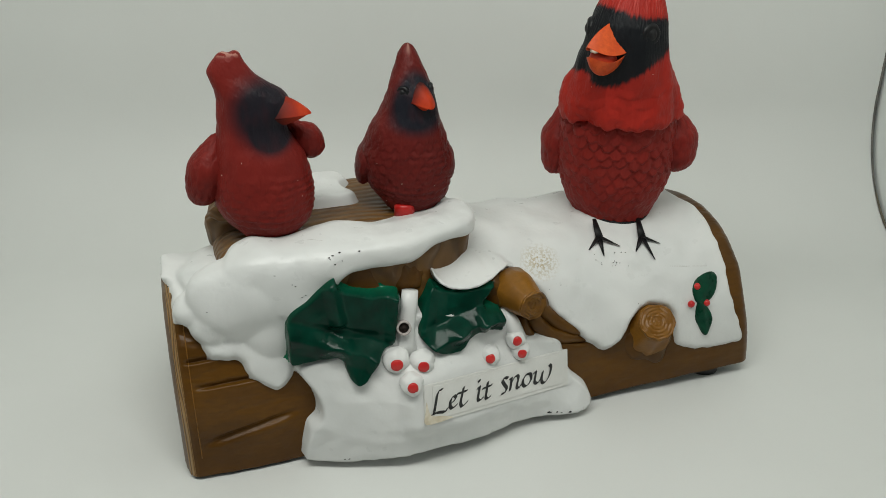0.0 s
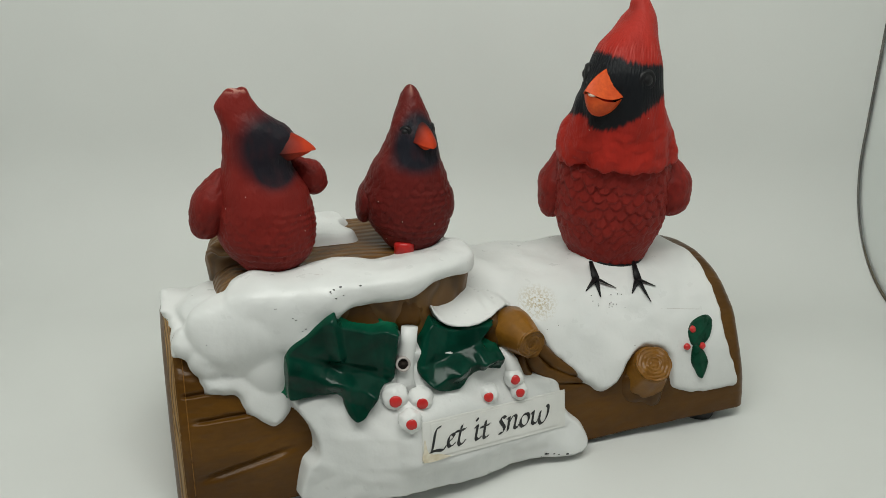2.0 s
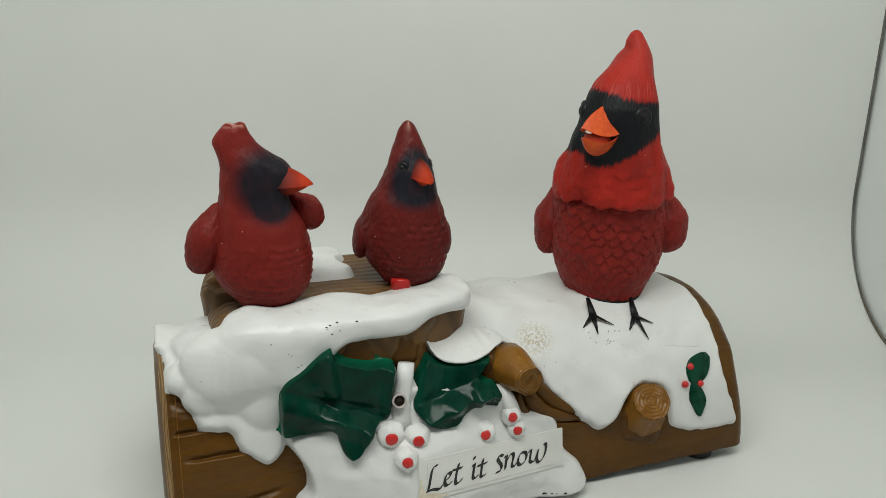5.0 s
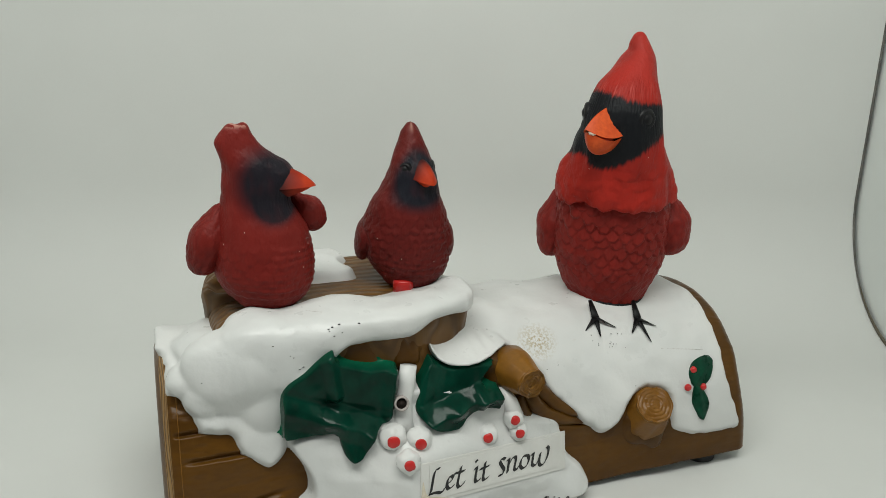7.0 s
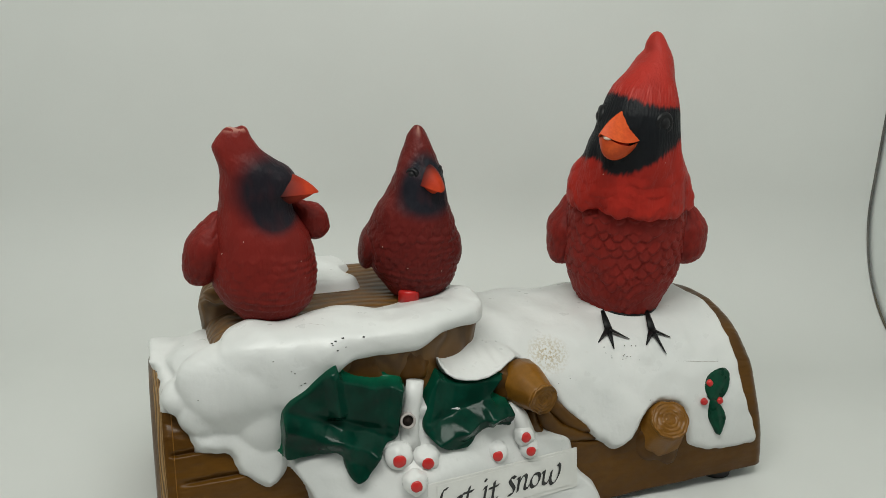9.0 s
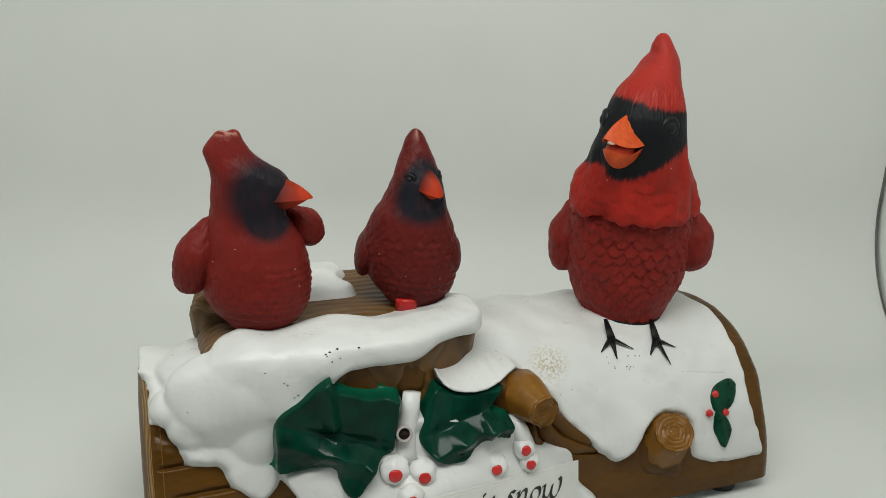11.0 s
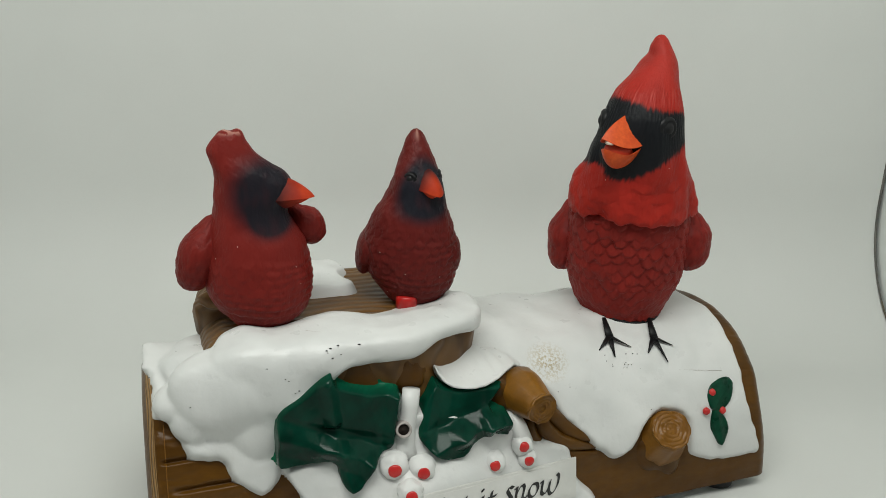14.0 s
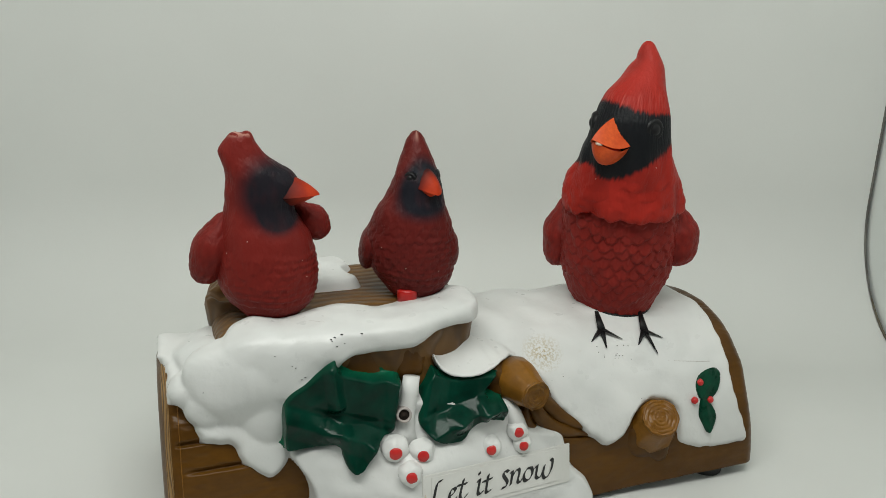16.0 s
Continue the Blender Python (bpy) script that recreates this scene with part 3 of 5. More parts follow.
def ridge(x, z, p, q, height, width):
    """A crease or rib from p to q."""
    dx, dz = q[0] - p[0], q[1] - p[1]
    k = np.clip(((x - p[0]) * dx + (z - p[1]) * dz) / (dx * dx + dz * dz), 0, 1)
    dist = np.hypot(x - p[0] - k * dx, z - p[1] - k * dz)
    return height * np.maximum(0, 1 - dist / width)


def holly_leaf(outline, ribs, label, rim=0.0016, thick=0.0019):
    def surface(x, z, d):
        e = smooth01((d - 0.0003) / rim)
        h = thick * e - 0.007 * (1 - e)
        for r in ribs:
            h = h + (1.4 if r[2] > 0 else 0.7) * ridge(x, z, *r) * e
        lump = np.array([0.0007 * nz((a, b, 0.9), 150) for a, b in zip(x, z)])
        return np.stack([x, leaf_base(x, z) - h - lump, z], -1)
    return relief("holly_leaf", outline, surface, 0.0006, LEAF, LOG, label, margin=0.0015, rim=lambda x, z, d: np.exp(-np.maximum(d - 0.0003, 0) / 0.0006))


def holly():
    holly_leaf([(-0.1086, 0.0842), (-0.0975, 0.0938), (-0.0856, 0.1032), (-0.0815, 0.0962), (-0.0695, 0.0922), (-0.0540, 0.0892), (-0.0552, 0.0770), (-0.0585, 0.0640), (-0.0645, 0.0616), (-0.0690, 0.0560), (-0.0740, 0.0500), (-0.0785, 0.0482), (-0.0825, 0.0505), (-0.0845, 0.0555), (-0.0866, 0.0602), (-0.0985, 0.0598), (-0.1080, 0.0592), (-0.1094, 0.0610)],
               [((-0.108, 0.0825), (-0.0870, 0.0735), -0.0016, 0.0040), ((-0.0870, 0.0735), (-0.0600, 0.0650), -0.0022, 0.0050), ((-0.108, 0.0755), (-0.0920, 0.0690), 0.0022, 0.0075), ((-0.0900, 0.0685), (-0.0845, 0.0690), 0.0016, 0.0060),
                ((-0.0845, 0.0690), (-0.0690, 0.0605), 0.0030, 0.0070), ((-0.0820, 0.0660), (-0.0785, 0.0500), 0.0020, 0.0055), ((-0.0700, 0.0610), (-0.0745, 0.0520), 0.0014, 0.0030),
                ((-0.0872, 0.0975), (-0.0850, 0.0800), 0.0028, 0.0045), ((-0.0572, 0.0880), (-0.0600, 0.0680), 0.0030, 0.0040), ((-0.0690, 0.0905), (-0.0660, 0.0700), 0.0008, 0.0060)],
               "dark green glossy holly leaf with folded, hollowed blade")
    holly_leaf([(-0.0475, 0.0655), (-0.0462, 0.0740), (-0.0428, 0.0832), (-0.0372, 0.0895), (-0.0330, 0.0868), (-0.0250, 0.0842), (-0.0130, 0.0842), (-0.0060, 0.0838), (-0.0004, 0.0846), (-0.0022, 0.0822), (-0.0065, 0.0785), (-0.0100, 0.0745), (-0.0060, 0.0735), (-0.0018, 0.0718), (0.0000, 0.0660), (-0.0020, 0.0595), (-0.0090, 0.0606), (-0.0162, 0.0612), (-0.0205, 0.0585), (-0.0245, 0.0555), (-0.0320, 0.0550), (-0.0400, 0.0580)],
               [((-0.0450, 0.0660), (-0.0279, 0.0722), -0.0006, 0.0045), ((-0.0279, 0.0722), (-0.0110, 0.0752), -0.0006, 0.0040), ((-0.0410, 0.0610), (-0.0270, 0.0655), 0.0027, 0.0065), ((-0.0270, 0.0655), (-0.0120, 0.0690), 0.0027, 0.0065),
                ((-0.0120, 0.0690), (-0.0030, 0.0680), 0.0030, 0.0055), ((-0.0150, 0.0720), (-0.0130, 0.0620), 0.0012, 0.0030), ((-0.0375, 0.0880), (-0.0440, 0.0690), 0.0024, 0.0055), ((-0.0330, 0.0850), (-0.0360, 0.0740), 0.0008, 0.0045)],
               "dark green glossy holly leaf with folded, hollowed blade")


def berry(x, y, z, r, dx, dz, spot):
    """A white ball with a red painted dot that faces forwards."""
    y = float(apron_y(np.array([x]), np.array([z]))[0]) - y + 0.0020
    ob = part("berry", blob((x, y, z), (r, r, r), x * 300, 0.16), SNOW, LOG, "white moulded berry with a red painted dot")
    d = Vector((dx, -1, dz)).normalized()
    m = Matrix.Translation(Vector((x, y, z)) + d * (r * 0.965)) @ d.to_track_quat("Z", "Y").to_matrix().to_4x4()
    bm = turned([(spot, -0.0006), (spot, 0.0001), (spot * 0.85, 0.0004), (spot * 0.4, 0.0008), (0.0001, 0.0009)], 28, m)
    for v in bm.verts:
        v.co += 0.06 * spot * Vector((nz(v.co, 420), 0, nz(v.co, 420, 4.0))) * 2
    part("berry_dot", bm, RED, ob, "red painted dot")


def berries():
    for row in ((-0.0592, 0.0010, 0.0575, 0.0066, -0.2, 0.15, 0.0029), (-0.0472, 0.0005, 0.0560, 0.0062, -0.15, 0.12, 0.0027), (-0.0545, 0.0015, 0.0500, 0.0058, -0.2, 0.2, 0.0026),
                (-0.0103, -0.0010, 0.0490, 0.0060, -0.25, 0.2, 0.0024), (0.0044, 0.0040, 0.0550, 0.0052, -0.2, 0.2, 0.0024), (0.0070, 0.0026, 0.0478, 0.0050, -0.2, 0.15, 0.0023)):
        berry(*row)
    part("berry_stem", tube([(-0.0490, -0.0590, 0.0885), (-0.0502, -0.0605, 0.0800), (-0.0522, -0.0620, 0.0720), (-0.0530, -0.0635, 0.0640), (-0.0530, -0.0650, 0.0580)], [0.0040, 0.0042, 0.0044, 0.0050, 0.0062], 18, 0.8, (0, -1, 0)), SNOW, LOG, "white painted stem above the berries")
    part("berry_stem", tube([(0.0010, -0.0560, 0.0690), (0.0035, -0.0600, 0.0620), (0.0055, -0.0630, 0.0540)], [0.0022, 0.0042, 0.0050], 16), SNOW, LOG, "white painted stem above the berries")
    m = Matrix.Translation((-0.0547, -0.0676, 0.0736)) @ Vector((-0.1, -1, 0.35)).to_track_quat("Z", "Y").to_matrix().to_4x4()
    ring = part("sensor_hole", turned([(0.0037, -0.006), (0.0036, 0.0006), (0.0033, 0.0011), (0.0028, 0.0011), (0.0025, 0.0004), (0.0024, -0.0010)], 32, m), GREYP, LOG, "small round sensor hole with a grey rim")
    part("hole_bottom", turned([(0.0025, -0.0004), (0.0023, -0.0006), (0.0021, -0.0016), (0.0001, -0.0018)], 20, m), HOLE, ring, "dark brown bottom of the hole")


def stub(base, tip, r0, r1, label, seed):
    """A cut branch: a tapering barrel with ridged bark and rings on its cut face."""
    a, b = Vector(base), Vector(tip)
    m = Matrix.Translation(a) @ (b - a).to_track_quat("Z", "Y").to_matrix().to_4x4()
    n = (b - a).length
    bm = turned([(r0, 0), (r0 * 0.99, n * 0.3), ((r0 + r1) / 2, n * 0.6), (r1, n * 0.86), (r1 * 0.97, n * 0.95), (r1 * 0.90, n)], 48, m)
    for v in bm.verts:
        loc = m.inverted() @ v.co
        ang = math.atan2(loc.y, loc.x)
        k = 1 + 0.05 * nz((math.cos(ang) * 2, math.sin(ang) * 2, loc.z * 60), 1.3, seed) + 0.022 * math.sin(ang * 13 + seed) * nz((ang, loc.z * 90, 2.0), 1.0)+ 0.015 * math.sin(ang * 9 + seed)
        v.co = m @ Vector((loc.x * k, loc.y * k, loc.z))
    ob = part("branch_stub", bm, STUB, LOG, label)
    prof = [(r1 * 0.93, n - 0.0006)]
    for k in range(14):
        q = 1 - k / 14
        prof.append((r1 * 0.90 * q + 0.0001, n + 0.0004 + (0.0009 if k % 3 == 0 else 0) + (-0.0006 if k > 9 else 0)))
    face = turned(prof, 40, m)
    for v in face.verts:
        loc = m.inverted() @ v.co
        ang = math.atan2(loc.y, loc.x)
        k = 1 + 0.12 * nz((math.cos(ang) * 2, math.sin(ang) * 2, 0.4), 1.3, seed)
        v.co = m @ Vector((loc.x * k, loc.y * k, loc.z + 0.0010 * nz(loc, 210, seed) + 0.0007 * nz(loc, 480, seed)))
    part("cut_face", face, STUB, ob, "cut end with growth rings")


def bark_swell(center, radii, seed):
    part("bark_swelling", blob(center, radii, seed, 0.3), BARK, LOG, "swollen brown bark")


def stubs():
    stub((0.0068, -0.0470, 0.0755), (0.0111, -0.0681, 0.0748), 0.0112, 0.0078, "ochre brown cut branch stub with rings", 1.0)
    stub((0.0900, -0.0440, 0.0320), (0.0878, -0.0622, 0.0482), 0.0150, 0.0106, "ochre brown cut branch stub with rings", 4.0)
    bark_swell((0.0890, -0.0505, 0.0310), (0.0175, 0.0090, 0.0150), 3.0)
    bark_swell((0.0140, -0.0500, 0.0640), (0.0130, 0.0070, 0.0100), 9.0)
    bark_swell((0.0010, -0.0500, 0.0740), (0.0085, 0.0070, 0.0105), 7.0)
    for fold in (((0.0150, -0.0575, 0.0640), (0.0200, -0.0560, 0.0555), (0.0271, -0.0555, 0.0485), (0.0370, -0.0560, 0.0440), (0.0490, -0.0565, 0.0405)),
                 ((0.0195, -0.0540, 0.0665), (0.0264, -0.0520, 0.0590), (0.0335, -0.0535, 0.0520), (0.0420, -0.0545, 0.0470), (0.0500, -0.0555, 0.0440)),
                 ((0.0100, -0.0570, 0.0620), (0.0120, -0.0565, 0.0540), (0.0165, -0.0560, 0.0480), (0.0269, -0.0560, 0.0430))):
        part("bark_fold", tube([(x, y + 0.0016, z) for x, y, z in fold], [0.0036, 0.0042, 0.0040, 0.0034, 0.0016][:len(fold) - 1] + [0.0010], 12), BARK, LOG, "curling fold of brown bark")
    bark_swell((-0.0720, -0.0495, 0.0930), (0.0110, 0.0070, 0.0120), 5.0)
    bark_swell((-0.0500, -0.0490, 0.0925), (0.0095, 0.0072, 0.0125), 6.0)


def sign():
    n = Vector((0.30, -1.0, 0.25)).normalized()
    X = Vector((0.0835, 0.0227, -0.0096))
    X = (X - n * X.dot(n)).normalized()
    m = Matrix.Translation((-0.0082, -0.0731, 0.0346)) @ Matrix((X, n.cross(X), n)).transposed().to_4x4()

    def plate(name, w, h, thick, mat, parent, label, at=(0, 0, 0), r=0.001):
        bm = bmesh.new()
        bmesh.ops.create_cube(bm, size=1, matrix=m @ Matrix.Translation(at) @ Matrix.Diagonal((w, h, thick, 1)))
        bmesh.ops.bevel(bm, geom=bm.edges[:], offset=thick * 0.3, segments=2, affect="EDGES")
        return part(name, bm, mat, parent, label, smooth=False)
    ob = plate("sign", 0.0905, 0.0200, 0.0008, PAPER, LOG, "off-white paper sticker with black italic words", (0.0015, 0, -0.0002))
    plate("tape", 0.0810, 0.0165, 0.0003, PAPER, ob, "clear tape over the sticker", (0.0015, 0.0004, 0.0004))
    bm = bmesh.new()
    corner = rounded_outline([(-0.0432, -0.0094), (-0.0432, -0.0030), (-0.0425, 0.0015), (-0.0412, -0.0040), (-0.0385, -0.0062), (-0.0350, -0.0068), (-0.0310, -0.0080), (-0.0285, -0.0094)], 4)
    low, high = ([bm.verts.new(m @ Vector((x, y, z))) for x, y in corner] for z in (0.0003, 0.00062))
    bm.faces.new(high), bm.faces.new(low[::-1])
    for k in range(len(low)):
        bm.faces.new((low[k - 1], low[k], high[k], high[k - 1]))
    bmesh.ops.recalc_face_normals(bm, faces=bm.faces)
    part("stain", bm, TAPE, ob, "yellowed torn corner", smooth=False)
    part("lettering", pen_letters(m), INK, ob, "black italic words", smooth=False)


def stroke_line(pts, steps=10):
    """An open Catmull-Rom line through the points."""
    p = np.array([pts[0], *pts, pts[-1]], float)
    out = []
    for i in range(1, len(p) - 2):
        a, b, c, d = p[i - 1:i + 3]
        out += [0.5 * (2 * b + (c - a) * u + (2 * a - 5 * b + 4 * c - d) * u * u + (3 * b - a - 3 * c + d) * u ** 3) for u in np.arange(steps) / steps]
    return np.array(out + [p[-2]])


LETTERS = {
    "L": [[(-33.4, 6.2), (-35.3, 6.0), (-36.6, 4.0), (-37.7, -0.3), (-38.7, -4.3)], [(-39.8, -4.9), (-36.1, -4.7), (-32.4, -5.3), (-31.0, -3.7)]],
    "e": [[(-28.8, -1.9), (-26.9, -0.9), (-25.8, 0.5), (-27.1, 1.4), (-28.8, 0.0), (-29.5, -2.6), (-28.6, -4.5), (-26.6, -4.0), (-25.1, -3.0)]],
    "t": [[(-21.0, 4.6), (-22.9, -1.2), (-23.3, -3.6), (-22.4, -5.0), (-20.3, -4.0), (-19.0, -2.9)], [(-25.1, 2.0), (-22.8, 2.1), (-19.1, 2.3)]],
    "i": [[(-11.9, 6.0), (-11.6, 5.0)], [(-13.4, 1.4), (-11.7, 2.5), (-12.5, -1.3), (-12.9, -3.5), (-11.9, -4.6), (-9.4, -3.2)]],
    "second_t": [[(-6.5, 3.9), (-7.7, -1.5), (-8.1, -3.7), (-7.4, -4.7), (-4.9, -3.7)], [(-10.0, 1.1), (-7.2, 1.3), (-4.1, 1.8)]],
    "s": [[(6.0, 3.0), (4.1, 3.7), (2.6, 2.3), (3.6, 0.3), (5.0, -2.0), (3.9, -4.1), (1.5, -4.4)]],
    "n": [[(6.7, 1.8), (8.3, 2.6), (7.9, 0.1), (7.1, -3.9)], [(7.5, -1.0), (10.1, 2.3), (12.0, 3.1), (12.7, 1.5), (11.5, -2.7), (12.9, -3.7), (14.4, -2.1)]],
    "o": [[(17.8, 2.3), (15.9, 0.3), (15.5, -2.3), (17.0, -3.8), (19.6, -2.8), (21.1, -0.2), (20.4, 2.1), (17.6, 2.3)]],
    "w": [[(22.3, 1.4), (24.2, 2.5), (23.7, -0.4), (23.3, -3.0), (25.2, -3.9), (27.5, -1.7), (29.1, 1.8)], [(28.9, 1.6), (27.9, -2.7), (29.0, -4.7), (31.3, -3.9), (33.6, -0.8), (34.5, 3.0), (33.3, 4.3)]],
}


def pen_letters(m):
    """The sign's words in a broad-nib italic hand; strokes in millimetres from the sticker's middle."""
    bm, lift = bmesh.new(), 0.00066
    for strokes in LETTERS.values():
        for pts in strokes:
            line = stroke_line(pts) * 0.001
            for angle, half in ((34, 0.00105), (124, 0.00027)):
                nib = half * np.array([math.cos(radians(angle)), math.sin(radians(angle))])
                lift += 0.000004
                for a, b in zip(line, line[1:]):
                    lift += 0.00000003
                    q = [a - nib, b - nib, b + nib, a + nib]
                    if (b - a)[0] * nib[1] - (b - a)[1] * nib[0] < 0:
                        q.reverse()
                    bm.faces.new([bm.verts.new(m @ Vector((x, y, lift))) for x, y in q])
    return bm


def small_holly():
    def leaf(outline, rib, label):
        def surface(x, z, d):
            e = smooth01((d + 0.0004) / 0.0014)
            y = log_front(x, z)
            return np.stack([x, y - 0.0052 * e - ridge(x, z, rib[0], rib[1], 0.0008, 0.003) * e, z], -1)
        relief("small_holly_leaf", outline, surface, 0.0006, LEAF_RIM, LOG, label, margin=0.0015)
    leaf([(0.1135, 0.0585), (0.1165, 0.0640), (0.1225, 0.0662), (0.1305, 0.0655), (0.1312, 0.0610), (0.1278, 0.0545), (0.1215, 0.0505), (0.1155, 0.0520)], ((0.116, 0.053), (0.1290, 0.0648)), "small green holly leaf on the snow")
    leaf([(0.1165, 0.0530), (0.1215, 0.0515), (0.1258, 0.0450), (0.1258, 0.0390), (0.1212, 0.0325), (0.1172, 0.0380), (0.1150, 0.0440)], ((0.118, 0.053), (0.1215, 0.034)), "small green holly leaf on the snow")
    for x, z in ((0.1172, 0.0604), (0.1125, 0.0520), (0.1222, 0.0512)):
        y = float(log_front(np.array([x]), np.array([z]))[0]) - 0.0048
        part("small_berry", blob((x, y, z), (0.0020, 0.0018, 0.0020), x * 50, 0.08, segments=20, rings=12), RED, LOG, "small red holly berry")


def log_front(x, z):
    cy, hw, top, n = log_shape(x)
    return cy - hw * np.maximum(0, 1 - np.clip(z / top, 0, 1) ** n) ** (1 / n)


def small_fittings():
    part("button", turned([(0.0052, -0.004), (0.0052, 0.0014), (0.0050, 0.0024), (0.0044, 0.0031), (0.0030, 0.0035), (0.0001, 0.0036)], 36, pose(-0.0400, -0.0185, 0.1138, 3, 0, 0)), BUTTON, LOG, "round red push button in the slab's snow")
    for x in (-0.135, 0.134):
        for y in (-0.0450, 0.050):
            part("foot_pad", turned([(0.009, 0.0), (0.0092, 0.003), (0.0085, 0.008)], 24, pose(x, y, 0.0)), RUBBER, LOG, "black rubber foot under the log")
    rng = random.Random(4)
    chips = [(-0.0866, -0.0593, 0.1113, 0.0007), (-0.0849, -0.0588, 0.1119, 0.0008), (-0.0863, -0.0597, 0.1105, 0.0007), (-0.0817, -0.0582, 0.1127, 0.0009), (-0.0807, -0.0600, 0.1092, 0.0005),
             (-0.0844, -0.0608, 0.1083, 0.0006), (-0.0725, -0.0588, 0.1124, 0.0008), (-0.1582, -0.0257, 0.0916, 0.0005), (-0.1113, -0.0581, 0.1054, 0.0005), (-0.1027, -0.0600, 0.0996, 0.0005),
             (-0.1041, -0.0599, 0.1006, 0.0004), (-0.1001, -0.0601, 0.0937, 0.0005), (-0.0985, -0.0600, 0.0946, 0.0006), (-0.1422, -0.0541, 0.0899, 0.0004),
             (0.0802, -0.0540, 0.0567, 0.0004), (0.0298, -0.0478, 0.0703, 0.0004), (0.0365, -0.0470, 0.0716, 0.0004)]
    for x, y, z, r in chips:
        part("paint_chip", blob((x, y, z), (r * 0.75, r * 0.5, r * 0.32), x * 90, 0.8, segments=12, rings=8), BLACK, LOG, "tiny dark chip in the white paint")
    for x in (-0.0870, -0.0850, 0.0212, 0.0240, 0.0252, 0.0285, 0.0310, 0.0355):
        z, r = 0.0064 + 0.0012 * rng.random(), 0.0003 + 0.0004 * rng.random()
        part("paint_chip", blob((x, float(apron_y(np.array([x]), np.array([z]))[0]) - 0.0004, z), (r * 1.5, r * 0.5, r * 0.6), x * 90, 0.8, segments=12, rings=8), BLACK, LOG, "tiny dark chip in the white paint")
    for pts in (((0.1002, -0.0450, 0.0721), (0.1176, -0.0461, 0.0700), (0.1370, -0.0455, 0.0670)), ((-0.0971, -0.0432, 0.1155), (-0.0879, -0.0499, 0.1159), (-0.0805, -0.0518, 0.1152))):
        part("scratch", tube(pts, [0.00004, 0.00011, 0.00004], 6), GREYP, LOG, "fine grey scratch in the white paint")
    for k in range(14):
        x, phi, r = 0.058 + rng.random() * 0.025, 48 + rng.random() * 9, 0.00014 + 0.00016 * rng.random()
        p = log_point(np.array([x]), np.array([phi]), 0.0034)[0]
        part("paint_chip", blob(p, (r, r, r), k, 0.3, segments=8, rings=6), BLACK, LOG, "tiny dark chip in the white paint")


log_body()
sawn_edge()
log_end(X0, -1, "sawn log end with growth rings")
log_end(X1, 1, "sawn log end with growth rings")
slab()
snow_cover()
snow_bank()
snow_patch()
holly()
berries()
stubs()
sign()
small_holly()
small_fittings()


# ---- the birds ----
def chance(r, c, seed):
    """A fixed number from 0 to 1 for each feather."""
    k = np.sin(r * 127.1 + c * 311.7 + seed * 74.7) * 43758.5453
    return k - np.floor(k)


def scales(u, v, cols, rows):
    """Overlapping, uneven feather tips that point down; v runs downwards. High at a feather's tip, low just below it."""
    a, b = u * cols, v * rows
    out, done = np.zeros(np.shape(a)) + 0.1, np.zeros(np.shape(a), bool)
    for dr in (-2, -1, 0):
        r = np.floor(b) + dr
        x = a + 0.5 * (r % 2)
        for dc in (-1, 0, 1):
            c = np.floor(x) + dc
            h1, h2, h3 = (chance(r, c % cols, k) for k in (1, 2, 3))
            mid, tip = c + 0.5 + 0.26 * (h1 - 0.5), r + 1.60 + 0.34 * (h2 - 0.5)
            wide, tall = 0.50 + 0.10 * h3, 1.15
            e = ((x - mid) / wide) ** 2 + (np.maximum(0, b - (tip - tall)) / tall) ** 2
            hit = (e < 1) & (b > r - 0.6) & ~done
            f = 0.05 + 0.95 * np.clip((b - tip + 1.6) / 1.6, 0, 1) - 0.22 * np.clip(e, 0, 1) ** 4
            out = np.where(hit, f, out)
            done |= hit
    return out


def loft(rings, nu, nv, relief_fn=None, blur=9):
    """Points of a body lofted through rings (z, centre x, centre y, half width, half depth); u runs round from the front."""
    r = np.array(rings, float)
    s = np.concatenate([[0], np.cumsum(np.hypot(np.diff(r[:, 0]), np.diff(r[:, 3])))])
    t = np.linspace(0, s[-1], nv)
    cols = [np.interp(t, s, r[:, i]) for i in range(5)]
    k = np.hanning(blur + 2)[1:-1]
    k = k / k.sum()
    sm = [np.convolve(np.concatenate([2 * c[0] - c[1:blur // 2 + 1][::-1], c, 2 * c[-1] - c[-blur // 2:-1][::-1]]), k, mode="valid") for c in cols]
    z, cx, cy, rx, ry = (np.asarray(c)[:nv] for c in sm)
    rx, ry = np.maximum(rx, 0.0001), np.maximum(ry, 0.0001)
    U, T = np.meshgrid(np.arange(nu) / nu, np.arange(nv))
    ang = 2 * np.pi * U
    Z, CX, CY, RX, RY = (c[T] for c in (z, cx, cy, rx, ry))
    X, Y = CX + RX * np.sin(ang), CY - RY * np.cos(ang)
    P = np.stack([X, Y, Z], -1)
    groove_shade = np.zeros(U.shape)
    if relief_fn is not None:
        h, groove_shade = relief_fn(U, T / (nv - 1), P)
        N = grid_normals(P)
        P = P + N * h[..., None]
    return P, groove_shade, U, T / (nv - 1)


def grid_normals(P):
    du = np.roll(P, -1, 1) - np.roll(P, 1, 1)
    dv = np.gradient(P, axis=0)
    n = np.cross(du, dv)
    return n / (np.linalg.norm(n, axis=-1, keepdims=True) + 1e-12)


